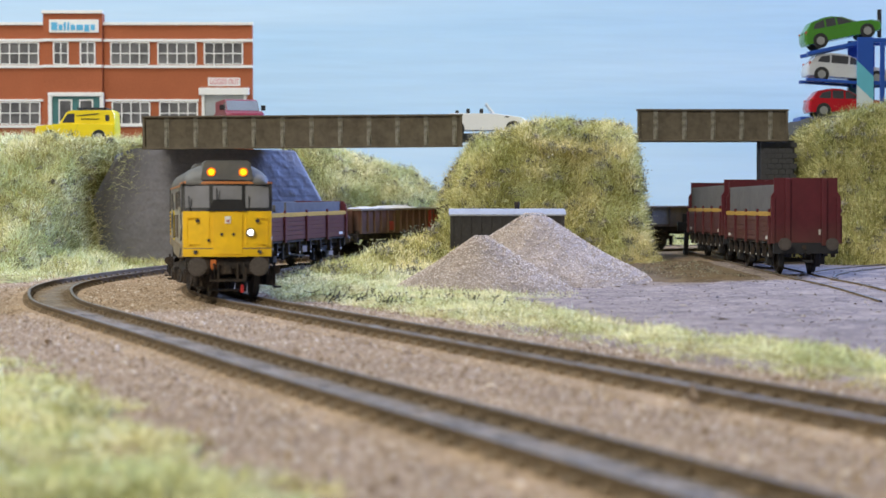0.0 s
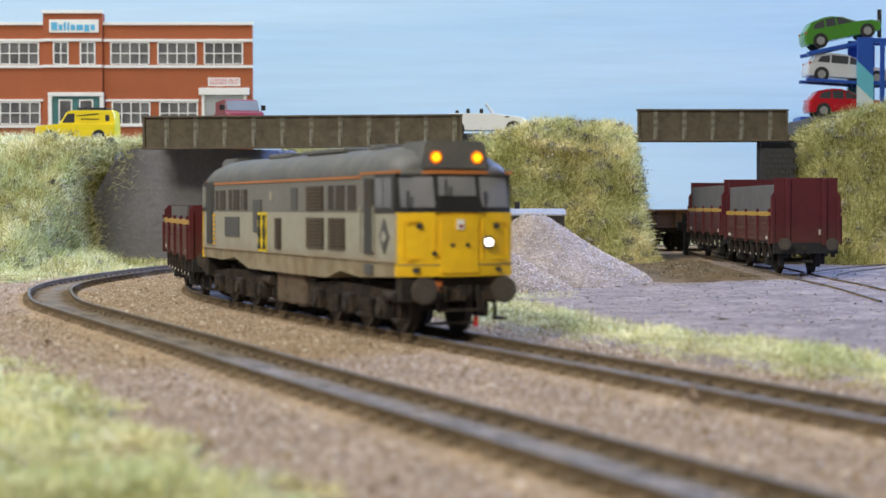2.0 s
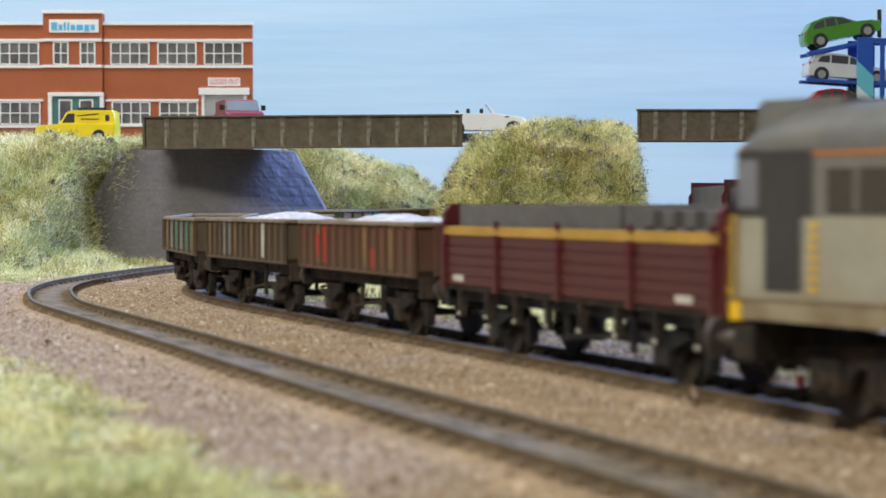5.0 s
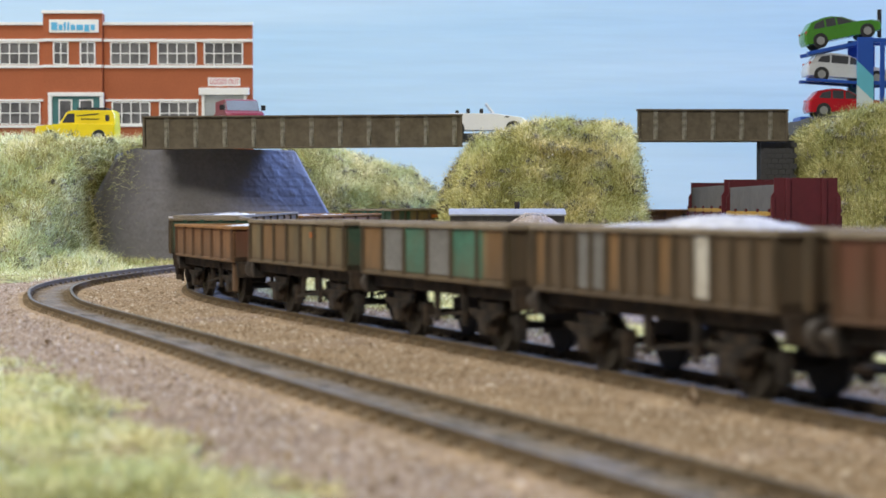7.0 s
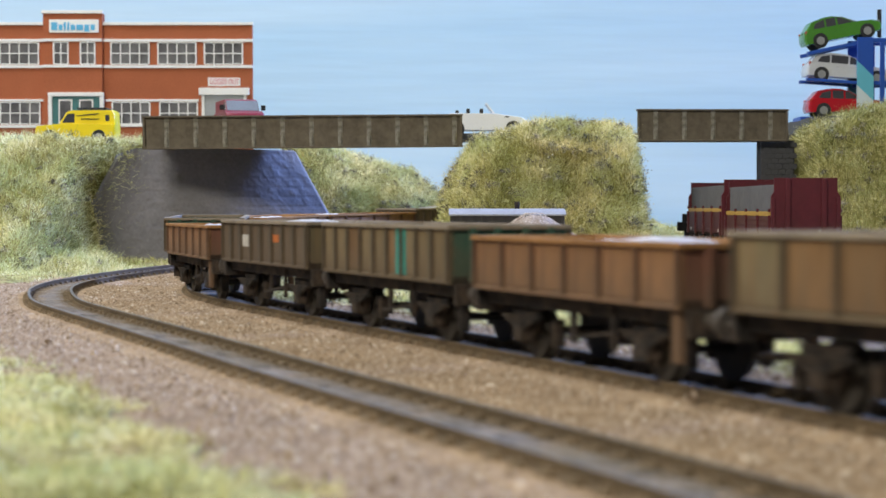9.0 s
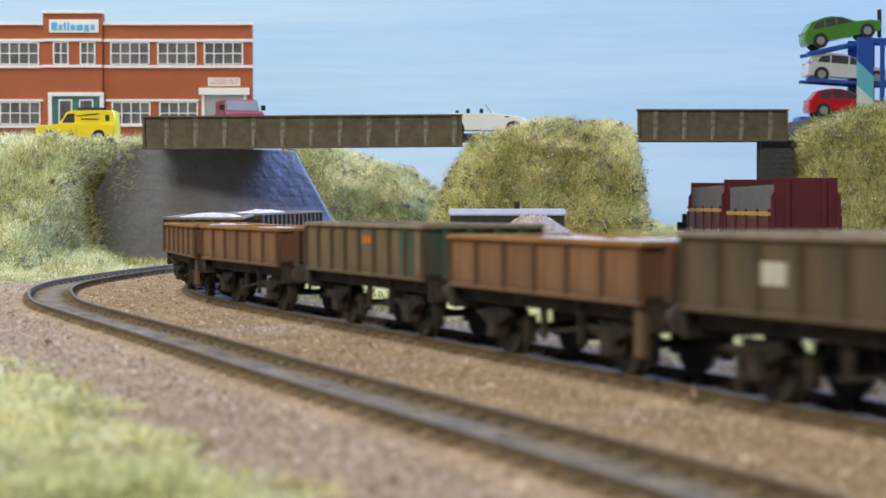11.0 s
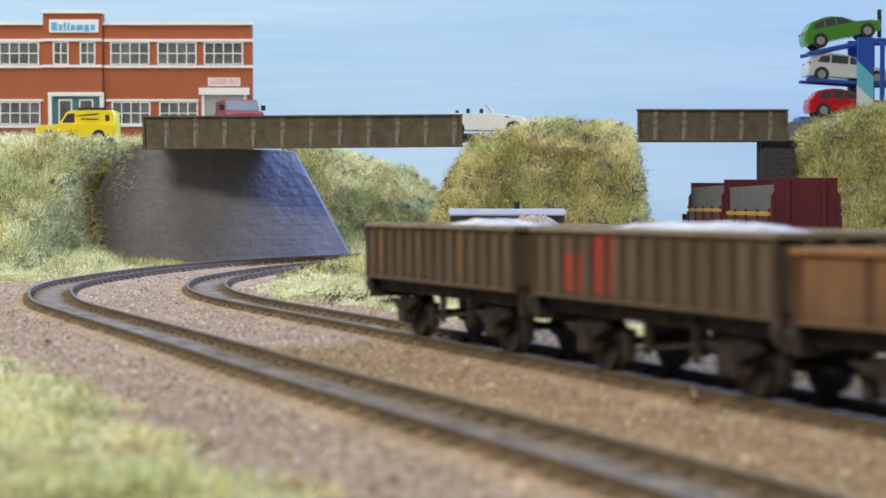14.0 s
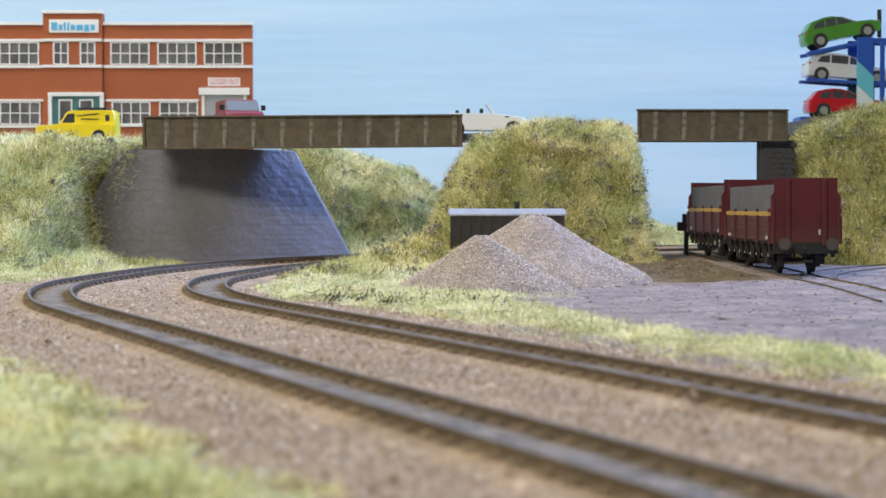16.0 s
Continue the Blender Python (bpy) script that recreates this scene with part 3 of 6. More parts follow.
def abutment():
    top = thing("bridge_abutment", "battered grey stone bridge abutment curving into a splayed wing wall", "abutment")
    # one battered face that curves round to the left; foot and head run through these corners of the plan
    at = (0.0, 0.16, 0.34, 0.62, 1.0)
    foot = np.array([(-238, 1020, -4), (-228, 1054, -4), (-199, 1086, -4), (-134, 1118, -3.5), (-62, 1152, -3)], float)
    head = np.array([(-213, 1088, 70), (-208, 1095, 73), (-200, 1103, 75.4), (-155, 1129, 75.4), (-104, 1160, 75.4)], float)
    nu, nv = 190, 84
    us = np.linspace(0, 1, nu + 1)

    def run(c):
        out = np.stack([np.interp(us, at, c[:, k]) for k in range(3)], 1)
        for _ in range(160):
            out[1:-1] = (out[:-2] + 2 * out[1:-1] + out[2:]) / 4
        return out
    fr, hr = run(foot), run(head)
    verts, faces = [], []
    for j in range(nv + 1):
        v = j / nv
        for i in range(nu + 1):
            p = Vector(fr[i]).lerp(Vector(hr[i]), v)
            along = us[i] * 190
            r = noise.noise(Vector((along / 11, p.z / 6, 1))) * 0.18
            # flaked patches with sharp rims, and thin courses
            flake = noise.noise(Vector((along / 7, p.z / 4.5, 5))) + 0.4 * noise.noise(Vector((along / 2.5, p.z / 2, 8)))
            r += 0.24 * smooth_step(0.03, 0.07, flake)
            row = p.z / 3.3
            r -= 0.30 * smooth_step(0.78, 0.95, row - math.floor(row)) * smooth_step(-0.15, 0.25, noise.noise(Vector((along / 16, p.z / 9, 3))) + us[i] - 0.55)
            verts.append((p.x + r * 0.45, p.y - r * 0.85, p.z))
    for j in range(nv):
        for i in range(nu):
            faces.append((j * (nu + 1) + i, j * (nu + 1) + i + 1, (j + 1) * (nu + 1) + i + 1, (j + 1) * (nu + 1) + i))
    part_on("face", raw("face", verts, faces, M["abutment"], True), top)
    bm = B()
    vs = [bm.verts.new(p) for p in ((-196, 1092, -4), (-62, 1153, -3), (-62, 1178, -3), (-198, 1178, -4), (-198, 1104.5, 75), (-104, 1161.5, 75), (-104, 1178, 75), (-200, 1178, 75))]
    for f in ((4, 5, 6, 7), (1, 2, 6, 5), (2, 3, 7, 6), (3, 0, 4, 7)):
        bm.faces.new([vs[k] for k in f])
    part("core", bm, M["abutment"], top)
    bm = B()
    prism(bm, [(206, 1080), (228, 1082), (228, 1096), (206, 1096)], -2, 79, "z")
    pier = thing("bridge_pier", "dark stone bridge pier beside the grassy bank", "bridge pier")
    part("shaft", bm, M["pier"], pier)
    bm = B()
    box(bm, 0, 4.6, -0.2, 2, 0, 3.3, 0.2)
    stone = mesh_of(bm, "stone", M["pier"])
    for k in range(22):
        for c in range(4 + k % 2):
            part_on("stone", stone, pier, pose((205.6 + c * 4.7 + (1 - k % 2) * 2.3) / 1000, (1079.95 + 0.07 * ((k * 5 + c * 3) % 4)) / 1000, (2 + k * 3.45) / 1000))


def field(name, label, height, x0, x1, y0, y1, step, blades, seed, length, material, scrub, up=0.55):
    """A grassy bank: a height field, its fibres and its scrub."""
    rng = np.random.default_rng(seed)
    xs, ys = np.arange(x0, x1 + 1, step), np.arange(y0, y1 + 1, step)
    z = np.zeros((len(ys), len(xs)))
    for j, y in enumerate(ys):
        for i, x in enumerate(xs):
            hgt = height(x, y)
            amp = smooth_step(0, 12, hgt)
            z[j, i] = ground_z(x, y) - 1.0 + hgt + amp * (noise.noise(Vector((x / 22, y / 22, hgt / 25 + seed))) * 6.5 + noise.noise(Vector((x / 9, y / 9, hgt / 9 + seed))) * 5.0)
    nx, ny = len(xs), len(ys)
    gx, gy = np.meshgrid(xs, ys)
    verts = np.c_[gx.ravel(), gy.ravel(), z.ravel()]
    hv = np.array([[height(x, y) for x in xs] for y in ys])
    faces, areas, corner = [], [], []
    for j in range(ny - 1):
        for i in range(nx - 1):
            if max(hv[j, i], hv[j, i + 1], hv[j + 1, i], hv[j + 1, i + 1]) > 0.05:
                q = (j * nx + i, j * nx + i + 1, (j + 1) * nx + i + 1, (j + 1) * nx + i)
                faces.append(q)
    top = thing(name, label, "grass bank", "grassy banks")
    part_on("turf", raw("turf", verts, faces, M["turf"], True), top)
    f = np.array(faces)
    p00, p10, p11, p01 = (verts[f[:, k]] for k in range(4))
    nrm = np.cross(p11 - p00, p01 - p10)
    area = np.linalg.norm(nrm, axis=1) / 2
    nrm = nrm / (2 * area[:, None] + 1e-9)
    # what faces the track carries most of the fibres
    weight = area * np.clip(0.35 - nrm[:, 1] * 1.0 + nrm[:, 2] * 0.25, 0.06, 2)
    pick = rng.choice(len(f), blades, p=weight / weight.sum())
    u, v = rng.random((blades, 1)), rng.random((blades, 1))
    base = p00[pick] * (1 - u) * (1 - v) + p10[pick] * u * (1 - v) + p11[pick] * u * v + p01[pick] * (1 - u) * v
    me = fibres("fibre_mat", base, nrm[pick], rng, length, material, up)
    tagged(part_on("fibre_mat", me, top), kind="stuff")
    if scrub:
        pick = rng.choice(len(f), scrub, p=weight / weight.sum())
        centres = (p00[pick] + p11[pick]) / 2 + nrm[pick] * 3.4
        tagged(part_on("scrub", clumps("scrub", centres, rng, 1.7, 60, M["bush"]), top, None), kind="stuff")
    return top


def fibres(name, base, nrm, rng, length, material, up, thick=1.0):
    n = len(base)
    d = nrm * 0.5 + rng.normal(0, 0.62, (n, 3)) + np.array([0, 0, up])
    d /= np.linalg.norm(d, axis=1)[:, None]
    ln = length * rng.uniform(0.45, 1.25, (n, 1))
    side = np.cross(d, rng.normal(0, 1, (n, 3)))
    side /= np.linalg.norm(side, axis=1)[:, None] + 1e-9
    w = rng.uniform(0.10, 0.24, (n, 1)) * thick
    bend = rng.normal(0, 0.22, (n, 3)) * ln
    mid = base + d * ln * 0.55
    tip = base + d * ln + bend - np.array([0, 0, 0.12]) * ln
    verts = np.empty((n * 5, 3))
    verts[0::5], verts[1::5] = base - side * w, base + side * w
    verts[2::5], verts[3::5] = mid + side * w * 0.8, mid - side * w * 0.8
    verts[4::5] = tip
    k = np.arange(n) * 5
    faces = np.c_[k, k + 1, k + 2, k + 3].tolist() + np.c_[k + 3, k + 2, k + 4].tolist()
    return raw(name, verts, faces, material)


def clumps(name, centres, rng, size, leaves, material):
    n = len(centres) * leaves
    scale = np.repeat(rng.uniform(0.5, 1.5, len(centres)), leaves)[:, None]
    c = np.repeat(centres, leaves, axis=0) + rng.normal(0, 1, (n, 3)) * size * scale * np.array([1.0, 0.8, 0.75])
    a, b = rng.normal(0, 1, (n, 3)), rng.normal(0, 1, (n, 3))
    a /= np.linalg.norm(a, axis=1)[:, None]
    b -= a * (a * b).sum(1)[:, None]
    b /= np.linalg.norm(b, axis=1)[:, None]
    r = rng.uniform(0.35, 0.9, (n, 1))
    verts = np.empty((n * 4, 3))
    verts[0::4], verts[1::4], verts[2::4], verts[3::4] = c - a * r, c + b * r * 0.5, c + a * r, c - b * r * 0.5
    k = np.arange(n) * 4
    return raw(name, verts, np.c_[k, k + 1, k + 2, k + 3], material)


def twigs(name, centres, rng, size, count, material):
    """Dead heather: thin forked stems."""
    verts, faces = [], []
    for c in centres:
        for _ in range(count):
            p = np.array(c) + rng.normal(0, size * 0.5, 3) * (1, 1, 0.2)
            d = rng.normal(0, 1, 3)
            d[2] = abs(d[2]) * 0.12
            for _ in range(5):
                d = d / np.linalg.norm(d) + rng.normal(0, 0.55, 3)
                q = p + d / np.linalg.norm(d) * size * rng.uniform(0.25, 0.55)
                k = len(verts)
                w = rng.uniform(0.12, 0.28)
                verts += [p + (w, 0, 0), p + (-w / 2, w, 0), p + (-w / 2, -w, w), q + (w * .7, 0, 0), q + (-w / 2, w * .7, 0), q + (-w / 2, -w * .7, w)]
                faces += [(k, k + 1, k + 4, k + 3), (k + 1, k + 2, k + 5, k + 4), (k + 2, k, k + 3, k + 5)]
                p = q
    return raw(name, verts, faces, material)


def bank(x, y, x0, x1, y0, y1, top, side=14.0, front=46.0, back=30.0):
    return top * min(smooth_step(0, side, x - x0), smooth_step(0, side, x1 - x), 1) * min(smooth_step(0, front, y - y0), smooth_step(0, back, y1 - y), 1)


def wob(x, y, s=0):
    return 9 * noise.noise(Vector((x / 37, y / 37, 9 + s)))


def left_bank(x, y):
    wall_y = 1088 + (x + 198) * 1.30            # the wing wall's line
    keep = max(smooth_step(0, 10, -216 - 0.16 * max(0, 1075 - y) - x + 0.3 * wob(x, y)), smooth_step(0, 6, y - wall_y - 14)) * smooth_step(0, 4, -188 - x)
    foot = 9 * smooth_step(930, 1000, y + wob(x, y)) * smooth_step(0, 30, -190 - x + 0.5 * wob(x, y)) * smooth_step(1060, 1030, y)
    return max(79 * smooth_step(925, 1075, y + wob(x, y)) ** 0.8 * keep, foot)


def centre_bank(x, y):
    h = 74 + 12 * smooth_step(8, 62, x)
    front = smooth_step(0, 62, y - 985 - 0.10 * (x - 60) + wob(x, y, 3)) ** 0.75
    back = smooth_step(0, 14, 1112 + 0.30 * x - y)
    left = smooth_step(-14, 26, x + 0.16 * (y - 1040) + 0.5 * wob(x, y, 5))
    right = smooth_step(0, 13, 129 - x + 0.35 * wob(x, y, 6))
    return h * front * min(back, 1) * left * right


def left_spur(x, y):
    """The low tongue of scrub that runs from the central bank down to the inner line."""
    t = (x + 62) / 72.0
    if not -0.4 < t < 1.25:
        return 0.0
    cy = 930 + 40 * t
    return (4 + 25 * smooth_step(-0.2, 1.1, t)) * math.exp(-((y - cy - wob(x, y, 2)) / 34) ** 2) * smooth_step(-0.4, 0.0, t) * smooth_step(1.25, 1.0, t)


def right_bank(x, y):
    left = smooth_step(0, 15, x - 224 + 0.10 * (1080 - y) + 0.4 * wob(x, y, 7))
    return (83 + 18 * smooth_step(240, 308, x)) * smooth_step(955, 1070, y + 0.30 * (x - 224) + wob(x, y, 8)) ** 0.8 * left


def far_bank(x, y):
    crest = 84 - 0.34 * max(0.0, x + 100) - 12 * smooth_step(-30, 10, x) + 4 * noise.noise(Vector((x / 14, 0, 3)))
    return crest * smooth_step(1172 - 0.1 * x, 1260, y + wob(x, y, 4)) * smooth_step(-135, -118, x) * smooth_step(75, 10, x) * smooth_step(1335, 1290, y)


def low_far(x, y):
    return 17 * smooth_step(1330, 1380, y) * smooth_step(90, 120, x) * smooth_step(1450, 1400, y)


def banks():
    field("grass_bank", "steep grassy bank beside the bridge abutment, pale green and straw", left_bank, -420, -186, 918, 1180, 4, 60000, 11, 6.5, M["grass_pale"], 130)
    field("grass_bank", "tall grassy bank of straw and green fibres between two bridges", centre_bank, -20, 136, 972, 1150, 3, 62000, 12, 6.5, M["grass"], 210)
    field("grass_bank", "rough grassy bank below the car transporter", right_bank, 214, 420, 940, 1200, 4, 48000, 13, 6.5, M["grass_olive"], 170)
    field("grass_bank", "soft green scrubby slope behind the bridge", far_bank, -136, 80, 1160, 1340, 4, 34000, 14, 6.0, M["grass_soft"], 150)
    field("grass_bank", "low tongue of straw-coloured scrub by the gravel heaps", left_spur, -92, 34, 860, 1040, 3, 16000, 15, 4.5, M["grass"], 60)
    field("grass_bank", "low strip of green scenery behind the siding", low_far, 80, 330, 1330, 1450, 6, 5000, 16, 4.0, M["grass"], 0)


def road_strips():
    bm = B()
    prism(bm, [(-1000, 1100), (-205, 1108), (-205, 1640), (-1000, 1640)], 70, 79, "z")
    structure("road_1", mesh_of(bm, "road", M["asphalt"]))
    bm = B()
    prism(bm, [(250, 1118), (900, 1118), (900, 1330), (250, 1330)], 88, 97, "z")
    structure("road_2", mesh_of(bm, "road", M["asphalt"]))


def verge_inside(x, y):
    """The pale verge between the inner line and the yard."""
    e = 0.9231 * (x - 13) + 0.3846 * (y - 441)
    w = 5 * noise.noise(Vector((x / 30, y / 30, 8)))
    return min(e - 42 - w, 86 + 22 * smooth_step(540, 690, y) - e + 1.6 * w, 735 - y, y - 230)


def verge2_inside(x, y):
    i = np.argmin(np.hypot(INNER[:, 0] - x, INNER[:, 1] - y))
    d = math.hypot(INNER[i, 0] - x, INNER[i, 1] - y)
    return min(d - 26 + 5 * noise.noise(Vector((x / 14, y / 14, 8))), 0.55 * (x + 95), 905 - y, y - 690, 14 - 0.35 * (x - 10) if x > 10 else 30)


def fore_inside(x, y):
    e = 0.913 * (x + 66.5) + 0.407 * (y - 449)
    return min(-e - 50 + 14 * noise.noise(Vector((x / 34, y / 34, 2))), 560 - y)


def back_inside(x, y):
    i = np.argmin(np.hypot(OUTER[:, 0] - x, OUTER[:, 1] - y))
    d = math.hypot(OUTER[i, 0] - x, OUTER[i, 1] - y)
    return min(d - 20, y - 850 - 0.3 * (x + 200), -198 + 0.2 * (y - 1000) - x + 14 if y < 1100 else -1)


def grass_patch(name, label, inside, x0, x1, y0, y1, blades, length, material, seed, up, dense=0.35):
    rng = np.random.default_rng(seed)
    n = int(blades * 3)
    x, y = rng.uniform(x0, x1, n), rng.uniform(y0, y1, n)
    keep, base = [], []
    for a, b in zip(x, y):
        v = inside(a, b)
        if v > -5 * rng.random() ** 2 and len(base) < blades and noise.noise(Vector((a / 13, b / 13, seed))) > -dense - v * 0.02:
            hump = 3.0 * smooth_step(0, 14, v) * (0.5 + noise.noise(Vector((a / 16, b / 16, seed + 2))))
            base.append((a, b, ground_z(a, b) - 0.5 + max(0, hump)))
    base = np.array(base)
    nrm = np.tile((0.0, 0.0, 1.0), (len(base), 1))
    return tagged(new(name, fibres(name, base, nrm * 0.35, rng, length, material, up, 0.75)), label, "grass", kind="stuff")


def loose_grit():
    rng = np.random.default_rng(5)
    n = 190000
    y = 170 + 930 * rng.random(n) ** 0.9
    x = rng.uniform(-0.30, 0.30, n) * y
    keep = 0.9231 * (x - 13) + 0.3846 * (y - 441) < 60 + 14 * rng.random(n)
    x, y = x[keep], y[keep]
    z = np.array([ground_z(a, b) for a, b in zip(x, y)]) - 0.1
    extra = []
    # grains that lie on the shoulders of the two lines
    for line, dist, s0, s1 in ((INNER, INNER_S, -300, 640), (OUTER, OUTER_S, OUTER_S[-1] - 1400, OUTER_S[-1] - 240)):
        for s in rng.uniform(s0, s1, 16000):
            p, t, w = frame_along(line, dist, s)
            off = rng.uniform(13.5, 23)
            q = p + w * off * rng.choice((-1, 1))
            if 150 < q.y < 1100:
                extra.append((q.x, q.y, main_rise(q.x, q.y) + float(np.interp(off, (10.5, 13, 16, 21, 23), (-2.6, -2.5, -3.0, -4.4, -4.7)))))
    e = np.array(extra)
    x, y, z = np.r_[x, e[:, 0]], np.r_[y, e[:, 1]], np.r_[z, e[:, 2]]
    m = len(x)
    r = rng.uniform(0.16, 0.45, (m, 1)) * np.where(rng.random((m, 1)) < 0.04, rng.uniform(1.6, 3.0, (m, 1)), 1.0)
    c = np.c_[x, y, z]
    verts = np.empty((m * 5, 3))
    for k in range(4):
        a = k * math.pi / 2 + rng.uniform(0, 0.8, m)
        verts[k::5] = c + np.c_[np.cos(a), np.sin(a), rng.uniform(-0.4, 0.2, m)] * r
    verts[4::5] = c + np.c_[rng.uniform(-.3, .3, m), rng.uniform(-.3, .3, m), rng.uniform(0.4, 0.9, m)] * r
    k = np.arange(m) * 5
    faces = np.concatenate([np.c_[k + i, k + (i + 1) % 4, k + 4] for i in range(4)])
    tagged(new("ballast_stones", raw("ballast_stones", verts, faces, M["stone"])), "scattered pale brown grains of ballast on the ground", "ballast", kind="stuff")


def gravel_heaps():
    for label, cx, cy, h, r, seed in (("pale gravel heap poured in front of a larger one", 17.5, 775, 28.0, 42, 1), ("large pale gravel heap beside the yard", 46, 842, 38.6, 61, 2)):
        rng = np.random.default_rng(seed)
        verts, faces = [], []
        rings, seg = 34, 96
        for i in range(rings + 1):
            q = i / rings
            for k in range(seg):
                a = 2 * math.pi * k / seg
                lob = 1 + 0.09 * noise.noise(Vector((math.cos(a) * 1.4, math.sin(a) * 1.4, seed * 5)))
                rr = r * q * lob
                x, y = cx + rr * math.cos(a) * 1.05, cy + rr * math.sin(a)
                prof = (1 - q) if q > 0.12 else 0.88 - (q / 0.12) ** 2 * 0.0 + (0.12 - q) * 0.45
                foot = 0.06 * math.exp(-((q - 0.85) / 0.2) ** 2)
                z = h * (prof ** 1.06 + foot * 0.6) + noise.noise(Vector((x / 6, y / 6, seed))) * 0.7 + noise.noise(Vector((x / 1.6, y / 1.6, seed))) * 0.4
                verts.append((x, y, ground_z(x, y) - 0.8 + z * smooth_step(1.0, 0.93, q)))
        for i in range(rings):
            for k in range(seg):
                faces.append((i * seg + k, i * seg + (k + 1) % seg, (i + 1) * seg + (k + 1) % seg, (i + 1) * seg + k))
        top = thing("gravel_heap", label, "gravel heap", "gravel heaps")
        part_on("slope", raw("slope", verts, faces, M["pile"], True), top)
        n = 17000
        q, a = np.sqrt(rng.uniform(0.0, 1.05, n)), rng.uniform(0, 2 * math.pi, n)
        lob = np.array([1 + 0.09 * noise.noise(Vector((math.cos(b) * 1.4, math.sin(b) * 1.4, seed * 5))) for b in a])
        x, y = cx + r * q * lob * np.cos(a) * 1.05, cy + r * q * lob * np.sin(a)
        lift = np.clip(1 - q, 0, 0.93) ** 1.06 + 0.036 * np.exp(-((q - 0.85) / 0.2) ** 2)
        z = np.array([ground_z(i, j) for i, j in zip(x, y)]) - 0.8 + h * lift * np.clip((1 - q) / 0.07, 0, 1) + 0.5
        rad = rng.uniform(0.22, 0.55, (n, 1))
        c = np.c_[x, y, z]
        v = np.empty((n * 5, 3))
        for k in range(4):
            b = k * math.pi / 2 + rng.uniform(0, 0.8, n)
            v[k::5] = c + np.c_[np.cos(b), np.sin(b), rng.uniform(-0.4, 0.2, n)] * rad
        v[4::5] = c + np.c_[rng.uniform(-.3, .3, n), rng.uniform(-.3, .3, n), rng.uniform(0.4, 1.0, n)] * rad
        k = np.arange(n) * 5
        tagged(part_on("grit_skin", raw("grit_skin", v, np.concatenate([np.c_[k + i, k + (i + 1) % 4, k + 4] for i in range(4)]), M["heap_grain"]), top), kind="stuff")


def hut():
    top = thing("grounded_van_body", "dark grounded wagon body with a grey curved roof", "shed", "", (36.5, 958, ground_z(36, 958)))
    bm = B()
    box(bm, -32, 32, -13, 13, 0, 33.5)
    part("body", bm, M["hut"], top)
    bm = B()
    box(bm, 0, 5.3, -13.5, -12.9, 0.4, 32.8, 0.1)
    plank = mesh_of(bm, "plank", M["hut"])
    for k in range(11):
        part_on("plank", plank, top, pose((-31.6 + k * 5.8) / 1000, 0, 0))
    bm = B()
    rows = [(y, 33.2 + 3.3 * (1 - (y / 14.6) ** 2)) for y in np.linspace(-14.6, 14.6, 15)]
    prism(bm, [(y, z) for y, z in rows] + [(y, z - 0.9) for y, z in rows[::-1]], -33.2, 33.2, "x")
    part("roof", bm, M["hutroof"], top)
    bm = B()
    cyl(bm, (6, 0, 38.2), 1.5, 4.5, "z", 12)
    part("stove_pipe", bm, M["under"], top)
    for x in (-31.5, 31.5):
        bm = B()
        box(bm, x - 0.9, x + 0.9, -14.1, -12.8, 0, 33, 0.1)
        part("corner_post", bm, M["hut"], top)


hall()
ground()
sheet("yard", "grey-mauve yard surface with cracks and dust", yard_inside, 10, 420, 240, 1015, 4, 0.9, M["yard"], 0.35)
track("track_inner", INNER, INNER_S, -470, 640, inner_rise, label="dusty running line on a curve", r0=-1880, r1=2350)
track("track_outer", OUTER, OUTER_S, OUTER_S[-1] - 1650, OUTER_S[-1] - 230, main_rise, label="dusty outer running line on a curve")
track("siding", SIDING, SIDING_S, 2, 520, yard_rise, sleepers=False, label="siding rails set in the yard")
BRANCH = np.array([(181.0 + 95 * (k / 40) ** 1.7, 800.0 + 165 * (k / 40)) for k in range(41)])
BRANCH_S = np.r_[0, np.cumsum(np.linalg.norm(np.diff(BRANCH, axis=0), axis=1))]
track("siding_branch", BRANCH, BRANCH_S, 2, float(BRANCH_S[-1]) - 2, yard_rise, sleepers=False, label="branch rails of the siding set in the yard")
bridges()
abutment()
banks()
road_strips()
gravel_heaps()
hut()
sheet("verge_turf", "pale green verge turf", verge_inside, -70, 252, 226, 744, 3, 1.2, M["turf_pale"], 1.9, 7.0)
sheet("trackside_turf", "pale turf beside the heaps", verge2_inside, -100, 70, 686, 910, 3, 1.0, M["turf_pale"], 1.9, 6.0)
sheet("foreground_turf", "pale green foreground turf", fore_inside, -210, 70, 170, 566, 3, 0.8, M["turf_pale"], 2.0, 9.0)
sheet("bank_foot_turf", "straw turf at the foot of the bank", back_inside, -340, -166, 780, 1094, 3, 0.8, M["turf_pale"], 1.5, 6.0)
sheet("earth_patch", "brown earth beside the siding", lambda x, y: min(46 - math.hypot((x - 138) * 0.9, (y - 900) * 0.42) + 9 * noise.noise(Vector((x / 12, y / 12, 3))), 158 - x), 70, 170, 780, 1015, 4, 1.6, M["earth"], 1.2)
grass_patch("verge_grass", "pale green and straw tufts along the verge", verge_inside, -60, 245, 230, 740, 90000, 3.3, M["grass_verge"], 21, 0.22)
grass_patch("trackside_grass", "pale tufts and straw beside the heaps", verge2_inside, -95, 60, 690, 910, 38000, 3.2, M["grass_verge"], 22, 0.22)
